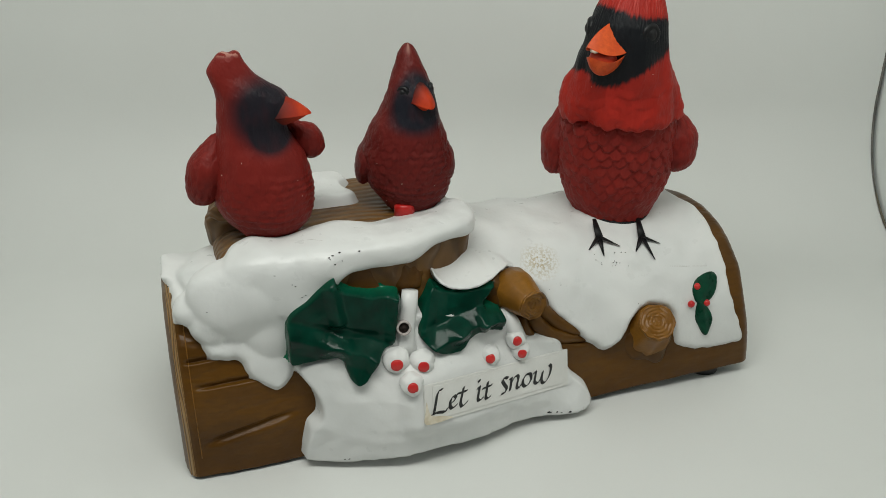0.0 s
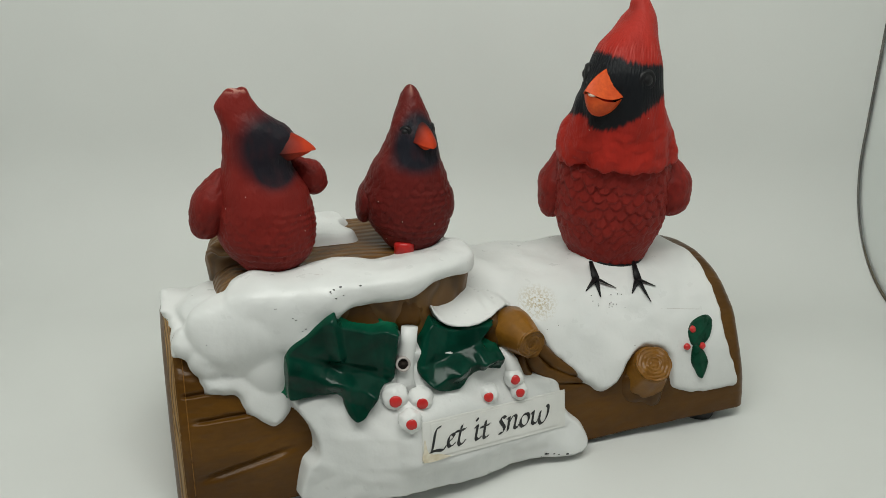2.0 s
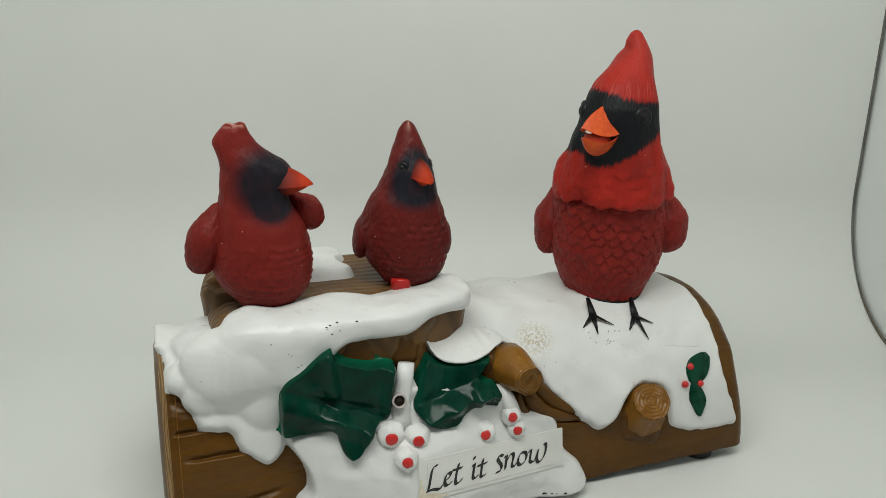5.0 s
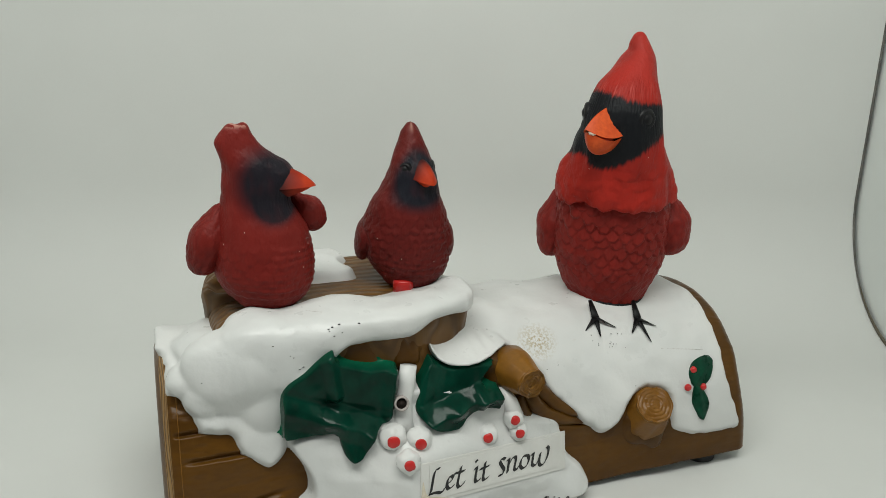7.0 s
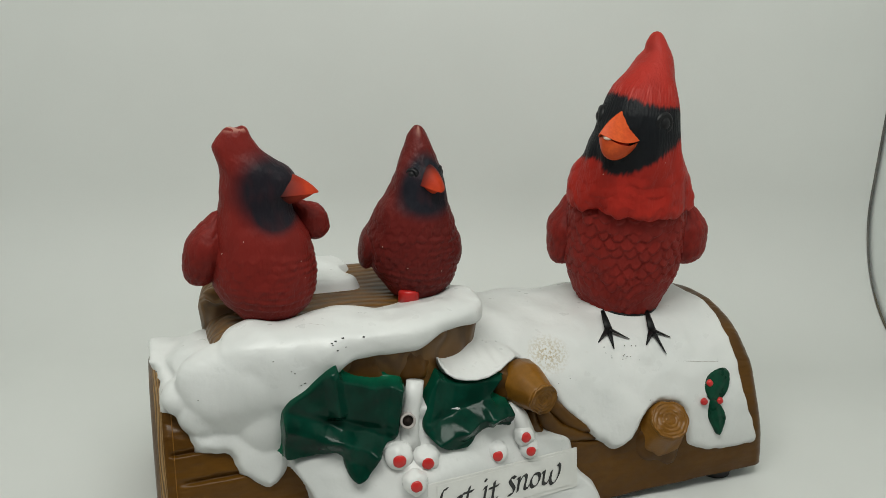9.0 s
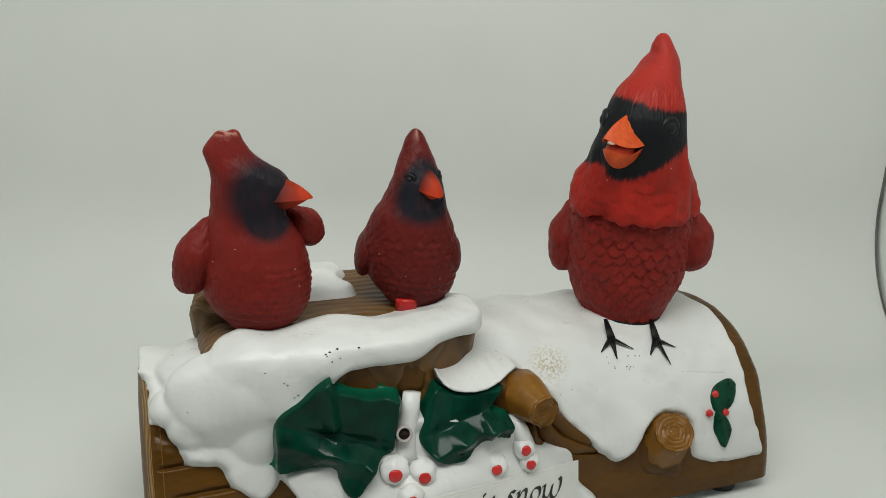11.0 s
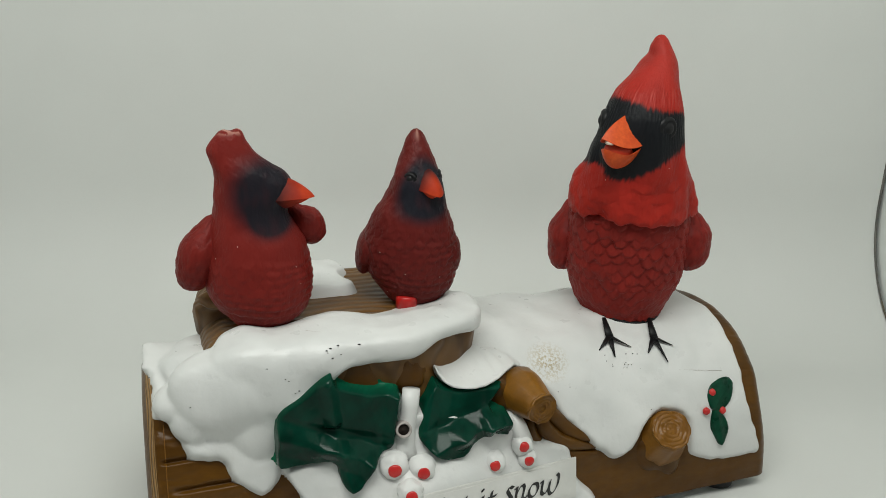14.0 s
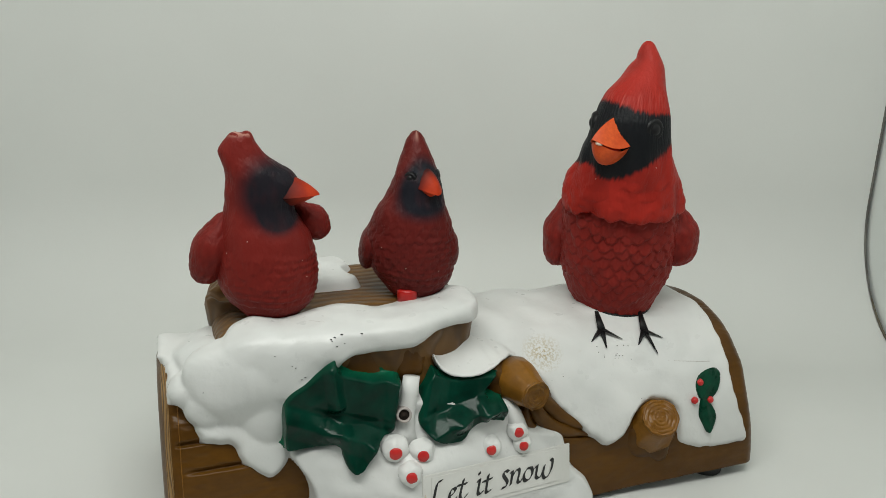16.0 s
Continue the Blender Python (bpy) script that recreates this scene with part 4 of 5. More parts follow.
def loft_part(name, P, rows, mat, parent, label, **attrs):
    """One mesh from the rows of a loft, with the whole loft's normals, closed at its own ends."""
    N = grid_normals(P)
    a, b = rows
    nu = P.shape[1]
    Q = P[a:b].reshape(-1, 3)
    faces = quads(nu, b - a, True)
    if a == 0:
        faces.append(tuple(reversed(range(nu))))
    if b == P.shape[0]:
        faces.append(tuple((b - a - 1) * nu + k for k in range(nu)))
    return build(name, Q, faces, mat, parent, label, normals=N[a:b].reshape(-1, 3), **{k: v[a:b].ravel() for k, v in attrs.items()})


def field(P, scale, seed=0.0):
    flat = P.reshape(-1, 3)
    return np.array([nz(p, scale, seed) for p in flat]).reshape(P.shape[:-1])


def specks(parent, P, seed, count, rows):
    """Tiny white dust on a body's front."""
    rng = random.Random(seed)
    nu = P.shape[1]
    for _ in range(count):
        p = P[rng.randrange(*rows), rng.randrange(-nu // 7, nu // 7)]
        part("dust_speck", blob(p, (0.00022, 0.00022, 0.00022), 1.0, 0.3, segments=8, rings=6), TOOTH, parent, "white speck of dust")


def wing(name, parent, mat, center, radii, m, seed, label):
    """A folded wing: a flattened, pointed pad with feather ridges."""
    nu, nv = 64, 56
    th, ph = np.meshgrid(np.linspace(0, 2 * np.pi, nu, endpoint=False), np.linspace(0.02, np.pi - 0.02, nv))
    zz = np.cos(ph)
    taper = np.sin(ph) ** -0.15 * (1 - 0.42 * smooth01(zz * 1.1))
    x, y, z = np.sin(ph) * np.cos(th) * taper, np.sin(ph) * np.sin(th) * taper, zz
    v = np.stack([x * radii[0], y * radii[1], z * radii[2]], -1)
    lines = np.sin(z * 9 + 1.5 * np.sin(th * 2) + seed) * 0.5 + 0.5
    f = scales(th / (2 * np.pi) + 0.03 * np.sin(z * 6), (z + 1) / 2, 14, 7)
    v = v * (1 + 0.02 * (lines - 0.5) + 0.055 * (f - 0.6) + 0.05 * field(v, 90, seed))[..., None]
    pts = [tuple(m @ Vector(p) + Vector(center)) for p in v.reshape(-1, 3)]
    faces = [q[::-1] for q in quads(nu, nv, True)] + [tuple(range(nu)), tuple((nv - 1) * nu + k for k in reversed(range(nu)))]
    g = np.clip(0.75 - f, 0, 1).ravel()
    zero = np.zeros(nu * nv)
    # tip paints a highlight onto the wing's upper end
    return build(name, pts, faces, mat, parent, label, groove_shade=g, mask=zero, scuff=zero, tip=np.clip((x.ravel() * 0 + z.ravel() - 0.5), 0, 1) * 0.3)


def eye(parent, center, yaw, r, label="glossy black moulded eye"):
    """An eye bead in a raised lid ring, looking along the yaw."""
    d = Vector((math.sin(radians(yaw)), -math.cos(radians(yaw)), 0.05)).normalized()
    m = Matrix.Translation(center) @ d.to_track_quat("Z", "Y").to_matrix().to_4x4()
    prof = [(r * 2.0, -r * 0.9), (r * 1.75, -r * 0.15), (r * 1.45, r * 0.12), (r * 1.2, r * 0.16), (r * 1.05, r * 0.08), (r * 0.95, r * 0.06), (r * 0.75, r * 0.25), (r * 0.4, r * 0.42), (r * 0.05, r * 0.47)]
    return part("eye", turned(prof, 28, m), EYE_BLACK, parent, label)


def beak_half(m, length, wide, high, droop, upper, hollow=0.0, keel=1.5, blunt=1.0, shade_span=(0.76, 0.40)):
    """Half a beak, hinged at its base: a curved, pointed shell with a keel; x runs along it, z up."""
    bm, rings, n, k = bmesh.new(), [], 16, 18
    base = bm.verts.layers.float.new("rim")
    for i in range(n):
        u = i / (n - 1)
        w = wide * (1 - u ** (1.4 + 0.6 * blunt)) ** (0.95 - 0.2 * blunt) + 0.0005
        h = high * (1 - u ** (1.1 + 0.5 * blunt)) ** (1.0 - 0.2 * blunt) + 0.0005
        x, sag = length * u, -droop * u * u
        ring = []
        for j in range(k):
            a = math.pi * j / (k - 1)
            y, z = w * math.cos(a), h * (1 - abs(math.cos(a)) ** keel)
            ring.append(bm.verts.new(m @ Vector((x, y, sag + (z if upper else -z)))))
        for j in range(1, k - 1):
            a = 1 - 2 * j / (k - 1)
            dip = hollow * (1 - a * a) * (1 - u) ** 0.5
            ring.append(bm.verts.new(m @ Vector((x, -w * a, sag + (dip if upper else -dip)))))
        # the rim layer holds painted shading, full at the base, fading towards the point
        for v in ring:
            v[base] = min(1.0, max(0.0, (shade_span[0] - u) / shade_span[1]))
        rings.append(ring)
    c = len(rings[0])
    for r, q in zip(rings, rings[1:]):
        for j in range(c):
            bm.faces.new((r[j], r[(j + 1) % c], q[(j + 1) % c], q[j]))
    bm.faces.new(rings[0]), bm.faces.new(rings[-1])
    bmesh.ops.recalc_face_normals(bm, faces=bm.faces)
    return bm


def singing_beak(m, length, wide, high, upper):
    """Half of the big beak: a ridged upper shell or a deep, hollow lower one; the mouth line dips between base and tip."""
    bm, rings, n, k = bmesh.new(), [], 22, 21
    for i in range(n):
        u = i / (n - 1)
        w = wide * ((1 - u ** 1.6) ** 0.75 if upper else (1 - u ** 2.4) ** 0.70) + 0.0012 * (1 - u ** 8)
        h = high * ((1 - u ** 2.2) ** 0.80 if upper else (1 - u ** 3.5) ** 0.6) + 0.0012 * (1 - u ** 8)
        x, line = length * u, -0.0028 * 4 * u * (1 - u) - (0.0012 * u * u if upper else 0)
        ring = []
        for j in range(k):
            c = math.cos(math.pi * j / (k - 1))
            z = h * (1 - abs(c) ** (1.22 if upper else 2.2))
            ring.append(bm.verts.new(m @ Vector((x, w * c, line + (z if upper else -z)))))
        for j in range(1, k - 1):
            a = 1 - 2 * j / (k - 1)
            dip = (0.35 if upper else 0.55) * h * (1 - a * a) * (1 - u) ** 0.4
            ring.append(bm.verts.new(m @ Vector((x, -0.86 * w * a, line + (dip if upper else -dip)))))
        rings.append(ring)
    c = len(rings[0])
    for r, q in zip(rings, rings[1:]):
        for j in range(c):
            bm.faces.new((r[j], r[(j + 1) % c], q[(j + 1) % c], q[j]))
    bm.faces.new(rings[0]), bm.faces.new(rings[-1])
    bmesh.ops.recalc_face_normals(bm, faces=bm.faces)
    return bm


def aim(center, yaw, pitch=0):
    """A pose whose x axis points along the yaw (0: forwards, plus: the viewer's right) and whose z is up."""
    return Matrix.Translation(center) @ pose(0, 0, 0, 0, 0, yaw - 90) @ pose(0, 0, 0, 0, pitch, 0)


def big_cardinal():
    ob = thing("cardinal", pose(0.085, 0.003, 0, 0, 0, -30.8), "large bright red cardinal, black face and singing orange beak, on snow", "bird figurine", "cardinals on the log")

    def body_relief(U, V, P):
        f = scales(U + 0.008 * field(P, 75, 7.0), 1 - V + 0.018 * field(P, 60, 9.0), 26, 21)
        fade = 0.30 + 0.70 * smooth01((V - 0.2) / 0.2)
        soft = 0.55 + 0.45 * np.clip(0.5 + 1.6 * field(P, 45, 12.0), 0, 1)
        fine = field(P * np.array([1, 1, 0.4]), 420, 2.0)
        # second value: shade for the colour, in the creases and at the chest's foot
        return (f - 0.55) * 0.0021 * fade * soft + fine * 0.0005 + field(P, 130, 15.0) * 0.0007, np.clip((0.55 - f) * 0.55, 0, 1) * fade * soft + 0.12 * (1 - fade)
    rows = [(0.078, 5.2, -1, 18.0, 17.5), (0.084, 5.2, -1, 19.2, 18.8), (0.0889, 5.1, -1, 20.8, 20.2), (0.0941, 4.8, -1, 23.2, 22), (0.0997, 4.5, -2, 25.9, 24), (0.1067, 4.7, -2, 28.8, 26.5), (0.1139, 4.7, -3, 31.0, 28),
            (0.1210, 4.7, -4, 31.8, 29), (0.1316, 4.9, -6, 31.7, 29.5), (0.1458, 5.2, -9, 31.0, 29), (0.152, 5.2, -10, 29, 27), (0.160, 5, -12, 22, 22), (0.166, 5, -12, 1, 1)]
    P, g, U, V = loft([(z, a / 1000, b / 1000, c / 1000, d / 1000) for z, a, b, c, d in rows], 220, 170, body_relief)
    zero = np.zeros(U.shape)
    loft_part("body", P, (0, 170), PLUME_BIG, ob, "dark red chest with moulded feather scales", groove_shade=g, mask=zero, scuff=zero, tip=zero)

    FACE = -26
    FACE_PAINT = [(-0.0240, 0.2094), (-0.0089, 0.2094), (-0.0002, 0.2075), (0.0072, 0.2050), (0.0157, 0.2038), (0.0284, 0.2030), (0.0300, 0.1927), (0.0263, 0.1887),
                  (0.0207, 0.1819), (0.0127, 0.1755), (0.0058, 0.1717), (-0.0027, 0.1696), (-0.0087, 0.1710), (-0.0125, 0.1763), (-0.0240, 0.1787)]

    def hood_relief(U, V, P):
        hair = np.sin(U * 2 * np.pi * 70 + 6 * field(P * np.array([1, 1, 0.15]), 160, 1.0)) * 0.5
        clump = field(P * np.array([1, 1, 0.45]), 110, 3.0)
        up = smooth01((V - 0.3) / 0.25)
        tuft = scales(U + 0.03 * field(P, 60, 4.0), 1 - V + 0.035 * field(P, 60, 5.0), 15, 15)
        low = 1 - smooth01((V - 0.22) / 0.2)
        return hair * (0.00005 + 0.00018 * smooth01((0.219 - P[..., 2]) / 0.006)) * up + clump * (0.0024 - 0.0016 * up) + (tuft - 0.5) * 0.0004 * low + field(P, 260, 6.0) * 0.0005 * low, np.clip(-clump * 0.8, 0, 0.6) + np.clip((0.4 - tuft) * 0.3, 0, 0.1) * low
    rows = [(0.1545, 5, -11, 27, 25), (0.1500, 5.0, -11, 30.6, 28.6), (0.1492, 5, -11.4, 31.8, 30.0), (0.1512, 5, -11.8, 32.4, 30.6), (0.1545, 4.8, -12.4, 32.2, 30.6), (0.1593, 4.6, -13.5, 31.5, 30), (0.1662, 4.3, -16, 29.7, 28),
            (0.1715, 4.8, -19, 27.9, 26), (0.1767, 5.1, -22, 25.3, 24.5), (0.1832, 4.9, -25, 22.8, 23), (0.1897, 5.6, -28, 20.7, 21), (0.1957, 5.7, -29, 19.7, 20.3), (0.2015, 6.2, -29, 18.5, 19.3),
            (0.2072, 6.4, -28, 17.1, 17.5), (0.2128, 7.0, -27, 15.3, 15.5), (0.2197, 9.0, -24, 11.7, 12.5), (0.2266, 10.8, -21, 8.4, 9.5), (0.2299, 11.7, -20, 6.2, 7.5), (0.2336, 10.9, -20, 5.0, 6), (0.2372, 10.6, -20, 3.0, 3.6),
            (0.2385, 10.6, -20, 1.4, 1.7), (0.2387, 10.6, -20, 0.2, 0.2)]
    P, g, U, V = loft([(z, a / 1000, b / 1000, c / 1000, d / 1000) for z, a, b, c, d in rows], 240, 210, hood_relief, 5)
    ang = (U * 360 + 180) % 360 - 180
    skirt = smooth01((0.164 - P[..., 2]) / 0.012)
    P[..., 2] -= skirt * (-0.0018 + 0.0008 * np.cos(np.radians(ang - 4)) + 0.0010 * np.abs(np.sin(np.radians(ang * 13) + 1.2 * field(P * np.array([1, 1, 0.01]), 40, 2.0))) + 0.001 * field(P, 150, 5.0))
    z = P[..., 2]
    jag = 0.0011 * field(np.stack([U * 3, z * 0 + 0.2, z * 6], -1), 26, 1.0) + 0.0013 * field(np.stack([U * 3, z * 0, z * 1.5], -1), 90, 2.0)
    slant = z + 0.13 * (P[..., 1] + 0.029)
    d = inside_distance(np.stack([P[..., 0].ravel(), slant.ravel()], 1), rounded_outline(FACE_PAINT)).reshape(z.shape)
    mask = smooth01((d + jag) / 0.0026 + 0.5) * smooth01((-0.017 - P[..., 1]) / 0.004)
    zero = np.zeros(U.shape)
    worn = np.clip(field(np.stack([U * 3, z * 0 + 0.5, z * 1.2], -1), 60, 8.0) * 2.2 - 0.3, 0, 0.55) * smooth01((z - 0.2055) / 0.004) * smooth01((0.2165 - z) / 0.004)
    # tip: the pale streaks, plus a highlight painted onto the crest's top
    head = loft_part("head", P, (0, 210), PLUME_HOOD, ob, "bright red crested hood with a black painted mask", groove_shade=g, mask=mask, scuff=zero, tip=np.clip(worn + 0.12 * smooth01((z - 0.21) / 0.02), 0, 1))

    specks(head, P, 3, 4, (30, 140))
    hc = Vector((0.0053, -0.029, 0))
    for side in (66, -58):
        a = radians(FACE + side)
        eye(head, hc + Vector((0.0192 * math.sin(a), -0.0197 * math.cos(a), 0.1980)), FACE + side, 0.0031)
    m = aim((0.0002, -0.0418, 0.1902), -42, -13)
    up = part("upper_beak", singing_beak(m, 0.0184, 0.0080, 0.0148, True), BEAK, head, "orange upper beak with dark specks")
    bm = blob((0, 0, 0), (0.0021, 0.0020, 0.0010), 2.0, 0.3, segments=16, rings=10)
    bmesh.ops.transform(bm, matrix=m @ Matrix.Translation((0.0148, 0.0016, -0.0024)), verts=bm.verts)
    part("worn_tip", bm, TOOTH, head, "worn white edge under the beak's tip")
    jaw = part("lower_beak", singing_beak(Matrix(), 0.0164, 0.0074, 0.0072, False), BEAK, head, "orange lower beak hinged open")
    bm = blob((0, 0, 0), (0.0052, 0.0038, 0.0012), 1.0, 0.1, segments=20, rings=12)
    bmesh.ops.transform(bm, matrix=Matrix.Translation((0.0072, 0, -0.0052)), verts=bm.verts)
    part("tongue", bm, MOUTH, jaw, "red tongue")
    bm = blob((0, 0, 0), (0.0085, 0.0062, 0.0046), 1.0, 0.0, segments=20, rings=12)
    bmesh.ops.transform(bm, matrix=m @ Matrix.Translation((0.0050, 0, -0.0052)), verts=bm.verts)
    part("throat", bm, MOUTH, head, "dark red throat")

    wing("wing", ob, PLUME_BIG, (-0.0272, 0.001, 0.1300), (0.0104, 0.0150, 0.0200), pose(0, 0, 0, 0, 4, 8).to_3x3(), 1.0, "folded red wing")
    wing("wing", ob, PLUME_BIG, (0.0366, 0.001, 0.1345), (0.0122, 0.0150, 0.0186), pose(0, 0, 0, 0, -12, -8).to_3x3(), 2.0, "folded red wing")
    inv = ob.matrix_world.inverted()
    gap = []
    for k in range(61):
        a = 2 * math.pi * k / 60
        w = ob.matrix_world @ Vector((0.0052 + 0.0211 * math.sin(a), -0.001 - 0.0206 * math.cos(a), 0))
        cy, hw, top, n = log_shape(w.x)
        gap.append(inv @ Vector((w.x, w.y, 0.0034 + top * max(0.0, 1 - (abs(w.y - cy) / hw) ** n) ** (1 / n))))
    part("base_gap", tube(gap, [0.0010] * 61, 8), BLACK, ob, "dark gap round the bird's base")
    for legs in (((0.0690, 76), (0.0665, 65.4), (0.0579, 59.0), (0.0655, 55.0), (0.0768, 59.0)), ((0.0945, 73), (0.0915, 62.3), (0.0851, 55.0), (0.0951, 49.6), (0.1013, 57.5))):
        def on_snow(q, lift=0.0040):
            return inv @ Vector(log_point(np.array([q[0]]), np.array([q[1]]), lift)[0])
        hip, joint = on_snow(legs[0], 0.0055), on_snow(legs[1], 0.0046)
        leg = part("leg", tube([hip, (hip + joint) / 2, joint], [0.0011, 0.0017, 0.0022], 10, 0.35), BLACK, ob, "black painted leg on the snow")
        for q in legs[2:]:
            tip = on_snow(q, 0.0036)
            part("toe", tube([joint, (joint * 0.5 + tip * 0.5), tip], [0.0018, 0.0011, 0.0003], 8, 0.35), BLACK, leg, "black pointed toe")
    return jaw, m


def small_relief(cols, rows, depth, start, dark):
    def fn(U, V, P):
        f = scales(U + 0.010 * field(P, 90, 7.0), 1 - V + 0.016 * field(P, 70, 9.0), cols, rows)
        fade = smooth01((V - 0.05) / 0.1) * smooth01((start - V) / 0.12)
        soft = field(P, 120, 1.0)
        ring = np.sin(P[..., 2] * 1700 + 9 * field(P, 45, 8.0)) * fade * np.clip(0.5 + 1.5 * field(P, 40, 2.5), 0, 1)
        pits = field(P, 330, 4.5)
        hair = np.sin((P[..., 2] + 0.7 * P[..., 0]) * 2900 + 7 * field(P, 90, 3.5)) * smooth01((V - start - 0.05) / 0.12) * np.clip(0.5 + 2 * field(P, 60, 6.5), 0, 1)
        # second value: crease shade mixed into the red, taken from the relief
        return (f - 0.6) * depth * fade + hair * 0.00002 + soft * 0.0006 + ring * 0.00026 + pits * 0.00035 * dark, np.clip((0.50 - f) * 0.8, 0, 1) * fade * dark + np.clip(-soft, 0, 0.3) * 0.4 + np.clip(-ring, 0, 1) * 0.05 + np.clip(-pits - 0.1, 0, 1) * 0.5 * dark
    return fn


def left_cardinal():
    ob = thing("cardinal", pose(-0.110, -0.020, 0, 0, 0, -6.6), "small red cardinal turning its black face sideways on the slab", "bird figurine", "cardinals on the log")
    rows = [(0.1090, 2.6, 0, 9, 9), (0.1120, 2.8, 0, 13, 13), (0.1145, 2.8, 0, 15.8, 15.4), (0.1188, 2.3, 0, 19.4, 18.6), (0.1246, 1.6, 0, 22.3, 20.8), (0.1303, 1.1, 0, 23.5, 21.6), (0.1360, 0.7, 0, 23.7, 21.4),
            (0.1430, 0.3, 0, 22.8, 20.4), (0.1499, 0.1, 0, 21.0, 18.6), (0.1567, -0.8, 0, 18.2, 16), (0.1608, -1.6, -0.5, 16.2, 14.4), (0.1650, -1.6, -1, 15.4, 13), (0.1714, 0.2, -1.5, 16.6, 12), (0.1767, 0.4, -1.5, 16.2, 11.2),
            (0.1800, -1.2, -1.5, 15.0, 10.5), (0.1833, -4.4, -1.5, 12.6, 9), (0.1872, -8.1, -1, 10.2, 7.6), (0.1898, -9.5, -1, 9.3, 6.8), (0.1936, -9.7, -1, 7.0, 5.6), (0.1962, -9.3, -1, 5.6, 4.6), (0.1980, -8.8, -1, 4.4, 3.4), (0.1984, -8.7, -1, 0.3, 0.3)]
    P, g, U, V = loft([(z, a / 1000, b / 1000, c / 1000, d / 1000) for z, a, b, c, d in rows], 180, 190, small_relief(22, 28, 0.00055, 0.46, 0.30))
    x, z = P[..., 0], P[..., 2]
    notch = smooth01((z - 0.194) / 0.003)
    P[..., 2] -= notch * 0.0010 * np.exp(-((x + 0.0088) / 0.0016) ** 2)
    r = np.hypot((x - 0.0050) / 0.0162, (z - 0.1725) / 0.0168)
    lobe = np.hypot((x - 0.0080) / 0.0098, (z - 0.1612) / 0.0078)
    mask = np.clip(smooth01((1.28 - r) / 0.75) + smooth01((1.3 - lobe) / 1.0), 0, 0.97) * smooth01((0.02 - x) / 0.004 + 0.4)
    mask = mask * (1 - 0.10 * np.clip(field(P * np.array([1, 1, 0.5]), 300, 6.0), 0, 1))
    zero = np.zeros(U.shape)
    scuff = smooth01((0.0035 - np.abs(z - 0.1990)) / 0.003) * 0.55 * (field(P, 400, 2.0) > 0.0)
    cut = 92
    loft_part("body", P, (0, cut + 1), PLUME_A, ob, "dull red body with faint moulded feathers", groove_shade=g, mask=mask, scuff=scuff, tip=zero)
    head = loft_part("head", P, (cut, 190), PLUME_A, ob, "dull red crested head with an airbrushed black face", groove_shade=g, mask=mask, scuff=scuff, tip=zero)
    specks(head, P, 5, 4, (10, 90))
    eye(head, Vector((0.0030, -0.0118, 0.1722)), 8, 0.0019, "dark moulded eye")
    m = aim((0.0100, -0.0040, 0.1694), 79, -5)
    part("upper_beak", beak_half(m, 0.0157, 0.0072, 0.0094, 0.0006, True, keel=1.8, blunt=0.85, shade_span=(0.72, 0.62)), BEAK_RED, head, "orange-red upper beak")
    m = aim((0.0100, -0.0040, 0.1691), 79, -5)
    part("lower_beak", beak_half(m, 0.0140, 0.0068, 0.0046, 0.0, False, keel=2.0, blunt=0.7, shade_span=(0.72, 0.62)), BEAK_RED, head, "orange-red lower beak")
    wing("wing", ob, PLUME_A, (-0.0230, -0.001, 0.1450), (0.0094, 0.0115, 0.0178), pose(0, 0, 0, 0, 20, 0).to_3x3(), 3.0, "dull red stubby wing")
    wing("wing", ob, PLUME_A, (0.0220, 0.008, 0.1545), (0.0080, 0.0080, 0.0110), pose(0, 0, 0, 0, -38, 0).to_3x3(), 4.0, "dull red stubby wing")


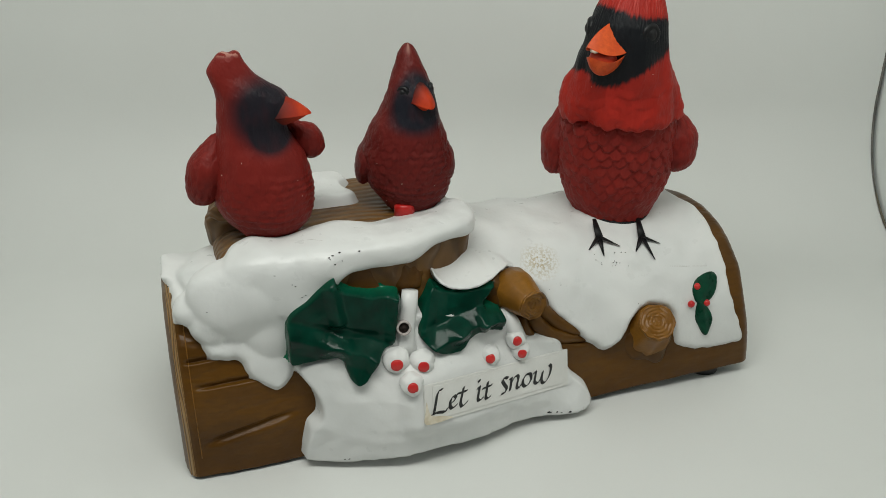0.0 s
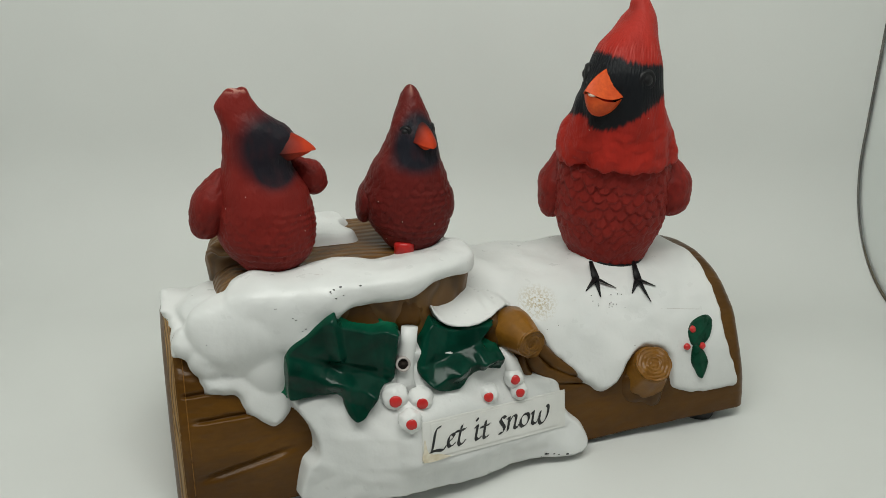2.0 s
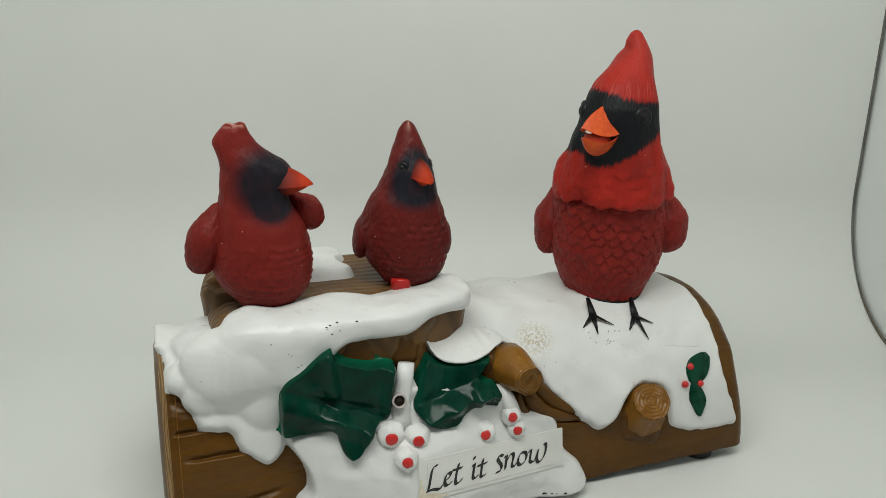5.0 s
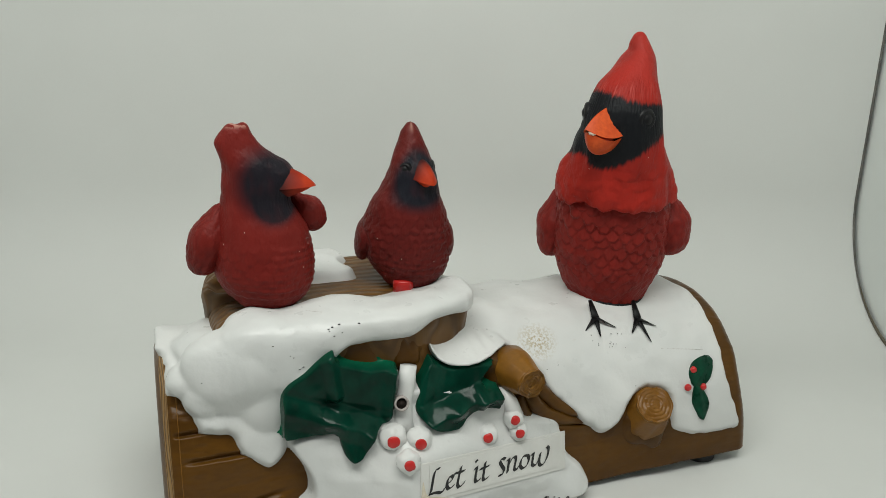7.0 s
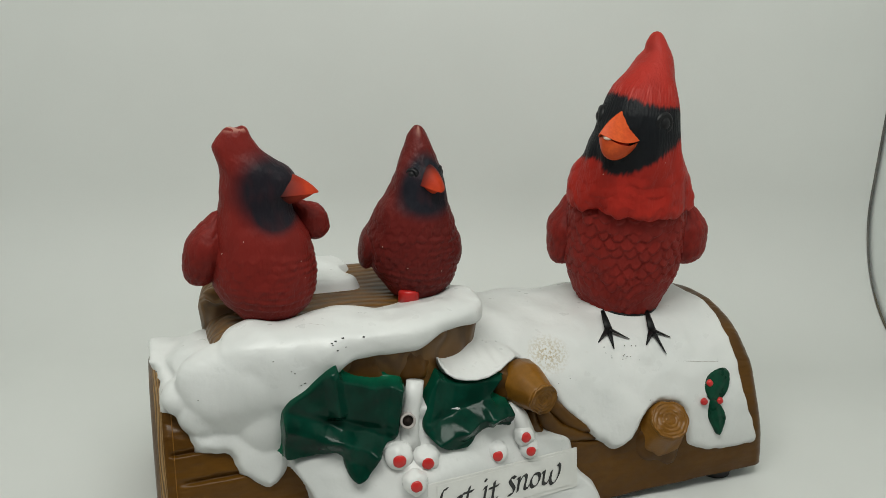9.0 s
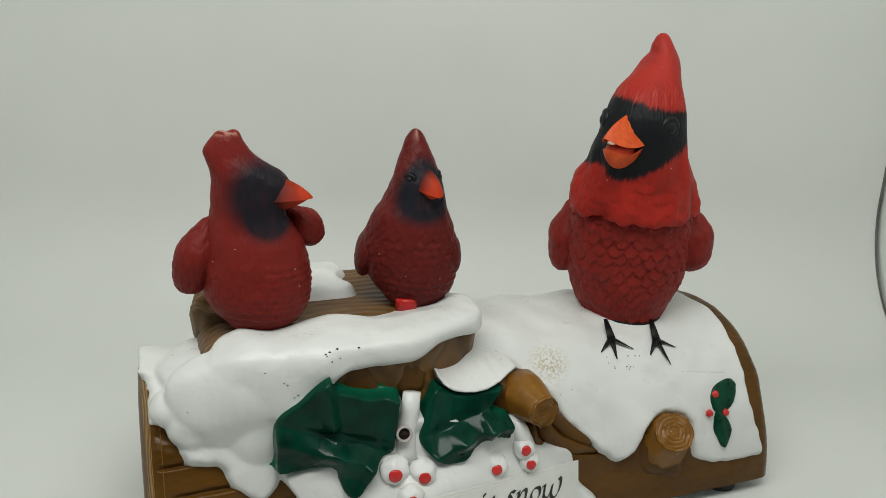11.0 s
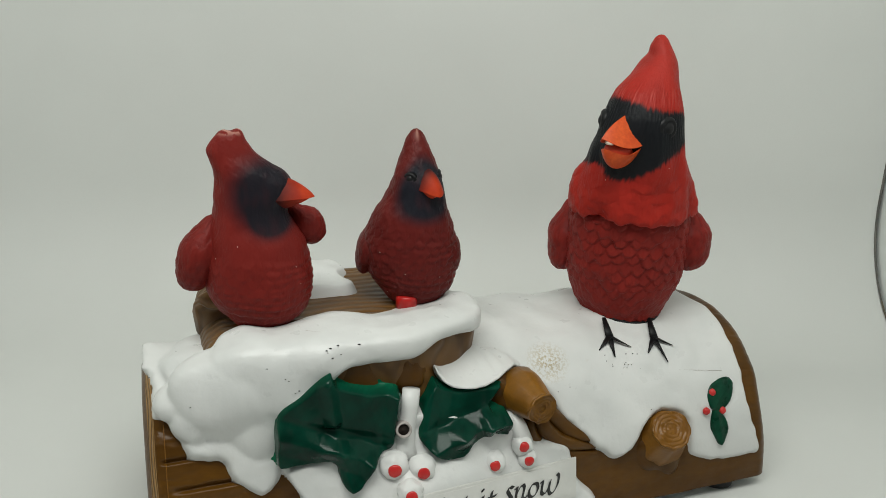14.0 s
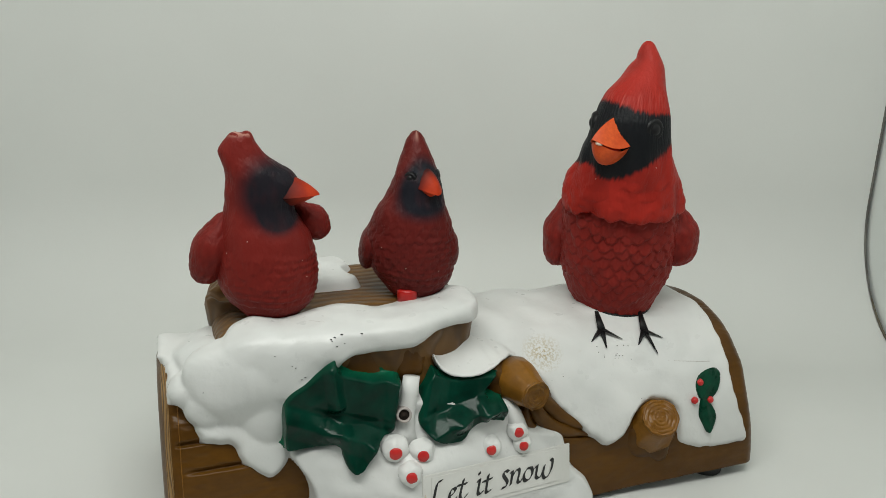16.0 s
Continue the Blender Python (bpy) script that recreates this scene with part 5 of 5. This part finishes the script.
def middle_cardinal():
    ob = thing("cardinal", pose(-0.036, -0.006, 0, 0, 0, -16.7), "small dark red cardinal with pointed crest, on the brown slab", "bird figurine", "cardinals on the log")
    rows = [(0.1090, 4, 0, 10, 10), (0.1125, 3.6, 0, 14.5, 14), (0.119, 3, 0, 18.8, 18), (0.1252, 2, 0, 21.6, 20), (0.1343, 0.6, 0, 23.0, 21), (0.1403, 0.5, 0, 22.8, 20.5), (0.1494, 0.8, -1, 20.0, 18.5),
            (0.1569, 1.5, -2, 17.2, 15.8), (0.1613, 2.6, -2.5, 14.7, 13.8), (0.1672, 3.5, -3, 13.0, 12.5), (0.173, 3.7, -2.5, 11.5, 11.5), (0.1787, 3.0, -2, 9.0, 9.2), (0.1844, 2.7, -1, 6.8, 7),
            (0.1901, 2.8, 0, 4.3, 5), (0.1930, 2.7, 0, 2.6, 3), (0.1941, 2.7, 0, 0.8, 1), (0.1942, 2.7, 0, 0.1, 0.1)]
    P, g, U, V = loft([(z, a / 1000, b / 1000, c / 1000, d / 1000) for z, a, b, c, d in rows], 180, 190, small_relief(26, 27, 0.00065, 0.55, 0.8))
    z = P[..., 2]
    ang = (U * 360 + 180) % 360 - 180
    psi = (ang - 24 + 180) % 360 - 180
    r = np.hypot(psi / 72, (z - 0.1680) / 0.0155)
    mask = np.clip(smooth01((1.18 - r) / 0.5), 0, 0.97) * (1 - 0.2 * np.clip(field(P * np.array([1, 1, 0.3]), 320, 6.0), 0, 1))
    zero = np.zeros(U.shape)
    scuff = 0.35 * smooth01((z - 0.1885) / 0.005) * np.exp(-((ang - 5) / 14) ** 2)
    cut = 100
    loft_part("body", P, (0, cut + 1), PLUME_C, ob, "dark red body with moulded feather scales", groove_shade=g, mask=mask, scuff=scuff, tip=zero)
    head = loft_part("head", P, (cut, 190), PLUME_C, ob, "dark red pointed head with an airbrushed black face", groove_shade=g, mask=mask, scuff=scuff, tip=zero)
    specks(head, P, 8, 4, (20, 130))
    c = Vector((0.0042, -0.003, 0))
    for a, k in ((-24, 0.0107), (82, 0.0101)):
        eye(head, c + Vector((k * math.sin(radians(a)), -k * math.cos(radians(a)), 0.1728)), a, 0.0019, "glossy black moulded eye")
    m = aim(c + Vector((0.0055 * math.sin(radians(30)), -0.0055 * math.cos(radians(30)), 0.1690)), 36, 3)
    part("upper_beak", beak_half(m, 0.0124, 0.0068, 0.0086, 0.0022, True, keel=2.0, blunt=1.0, shade_span=(0.72, 0.45)), BEAK_RED, head, "orange-red upper beak")
    m = aim(c + Vector((0.0055 * math.sin(radians(30)), -0.0055 * math.cos(radians(30)), 0.1687)), 36, 0)
    part("lower_beak", beak_half(m, 0.0112, 0.0064, 0.0064, 0.0, False, keel=2.2, blunt=0.9, shade_span=(0.58, 0.3)), BEAK_RED, head, "orange-red lower beak")
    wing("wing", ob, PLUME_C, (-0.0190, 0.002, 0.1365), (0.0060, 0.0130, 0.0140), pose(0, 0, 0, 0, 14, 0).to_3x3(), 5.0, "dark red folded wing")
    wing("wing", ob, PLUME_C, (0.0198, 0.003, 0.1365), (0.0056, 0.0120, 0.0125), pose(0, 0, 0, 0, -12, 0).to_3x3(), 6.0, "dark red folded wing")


JAW, HINGE = big_cardinal()
left_cardinal()
middle_cardinal()


# ---- the singing beak ----
def motions():
    """How far the lower beak stands open, in tenths, at every tenth of a second."""
    opened = {0.1 * i: int(c) for i, c in enumerate("9299959922972399939912999289918931992399939")}
    opened.update({4.3 + 0.1 * i: int(c) for i, c in enumerate("29929939919929929919")})
    opened.update({6.3 + 0.1 * i: int(c) for i, c in enumerate("972399919913998499989991999199")})
    opened.update({9.3 + 0.1 * i: int(c) for i, c in enumerate("39929939919929939919")})
    opened.update({11.3 + 0.1 * i: int(c) for i, c in enumerate("229991993199129931922199638927999199417999999211")})
    rows = [(t, HINGE @ Matrix.Translation((0.0, 0, -0.0008)) @ pose(0, 0, 0, 0, 3 + 1.5 * v, 0)) for t, v in sorted(opened.items()) if t < 16.05]
    walk(JAW, rows)


motions()
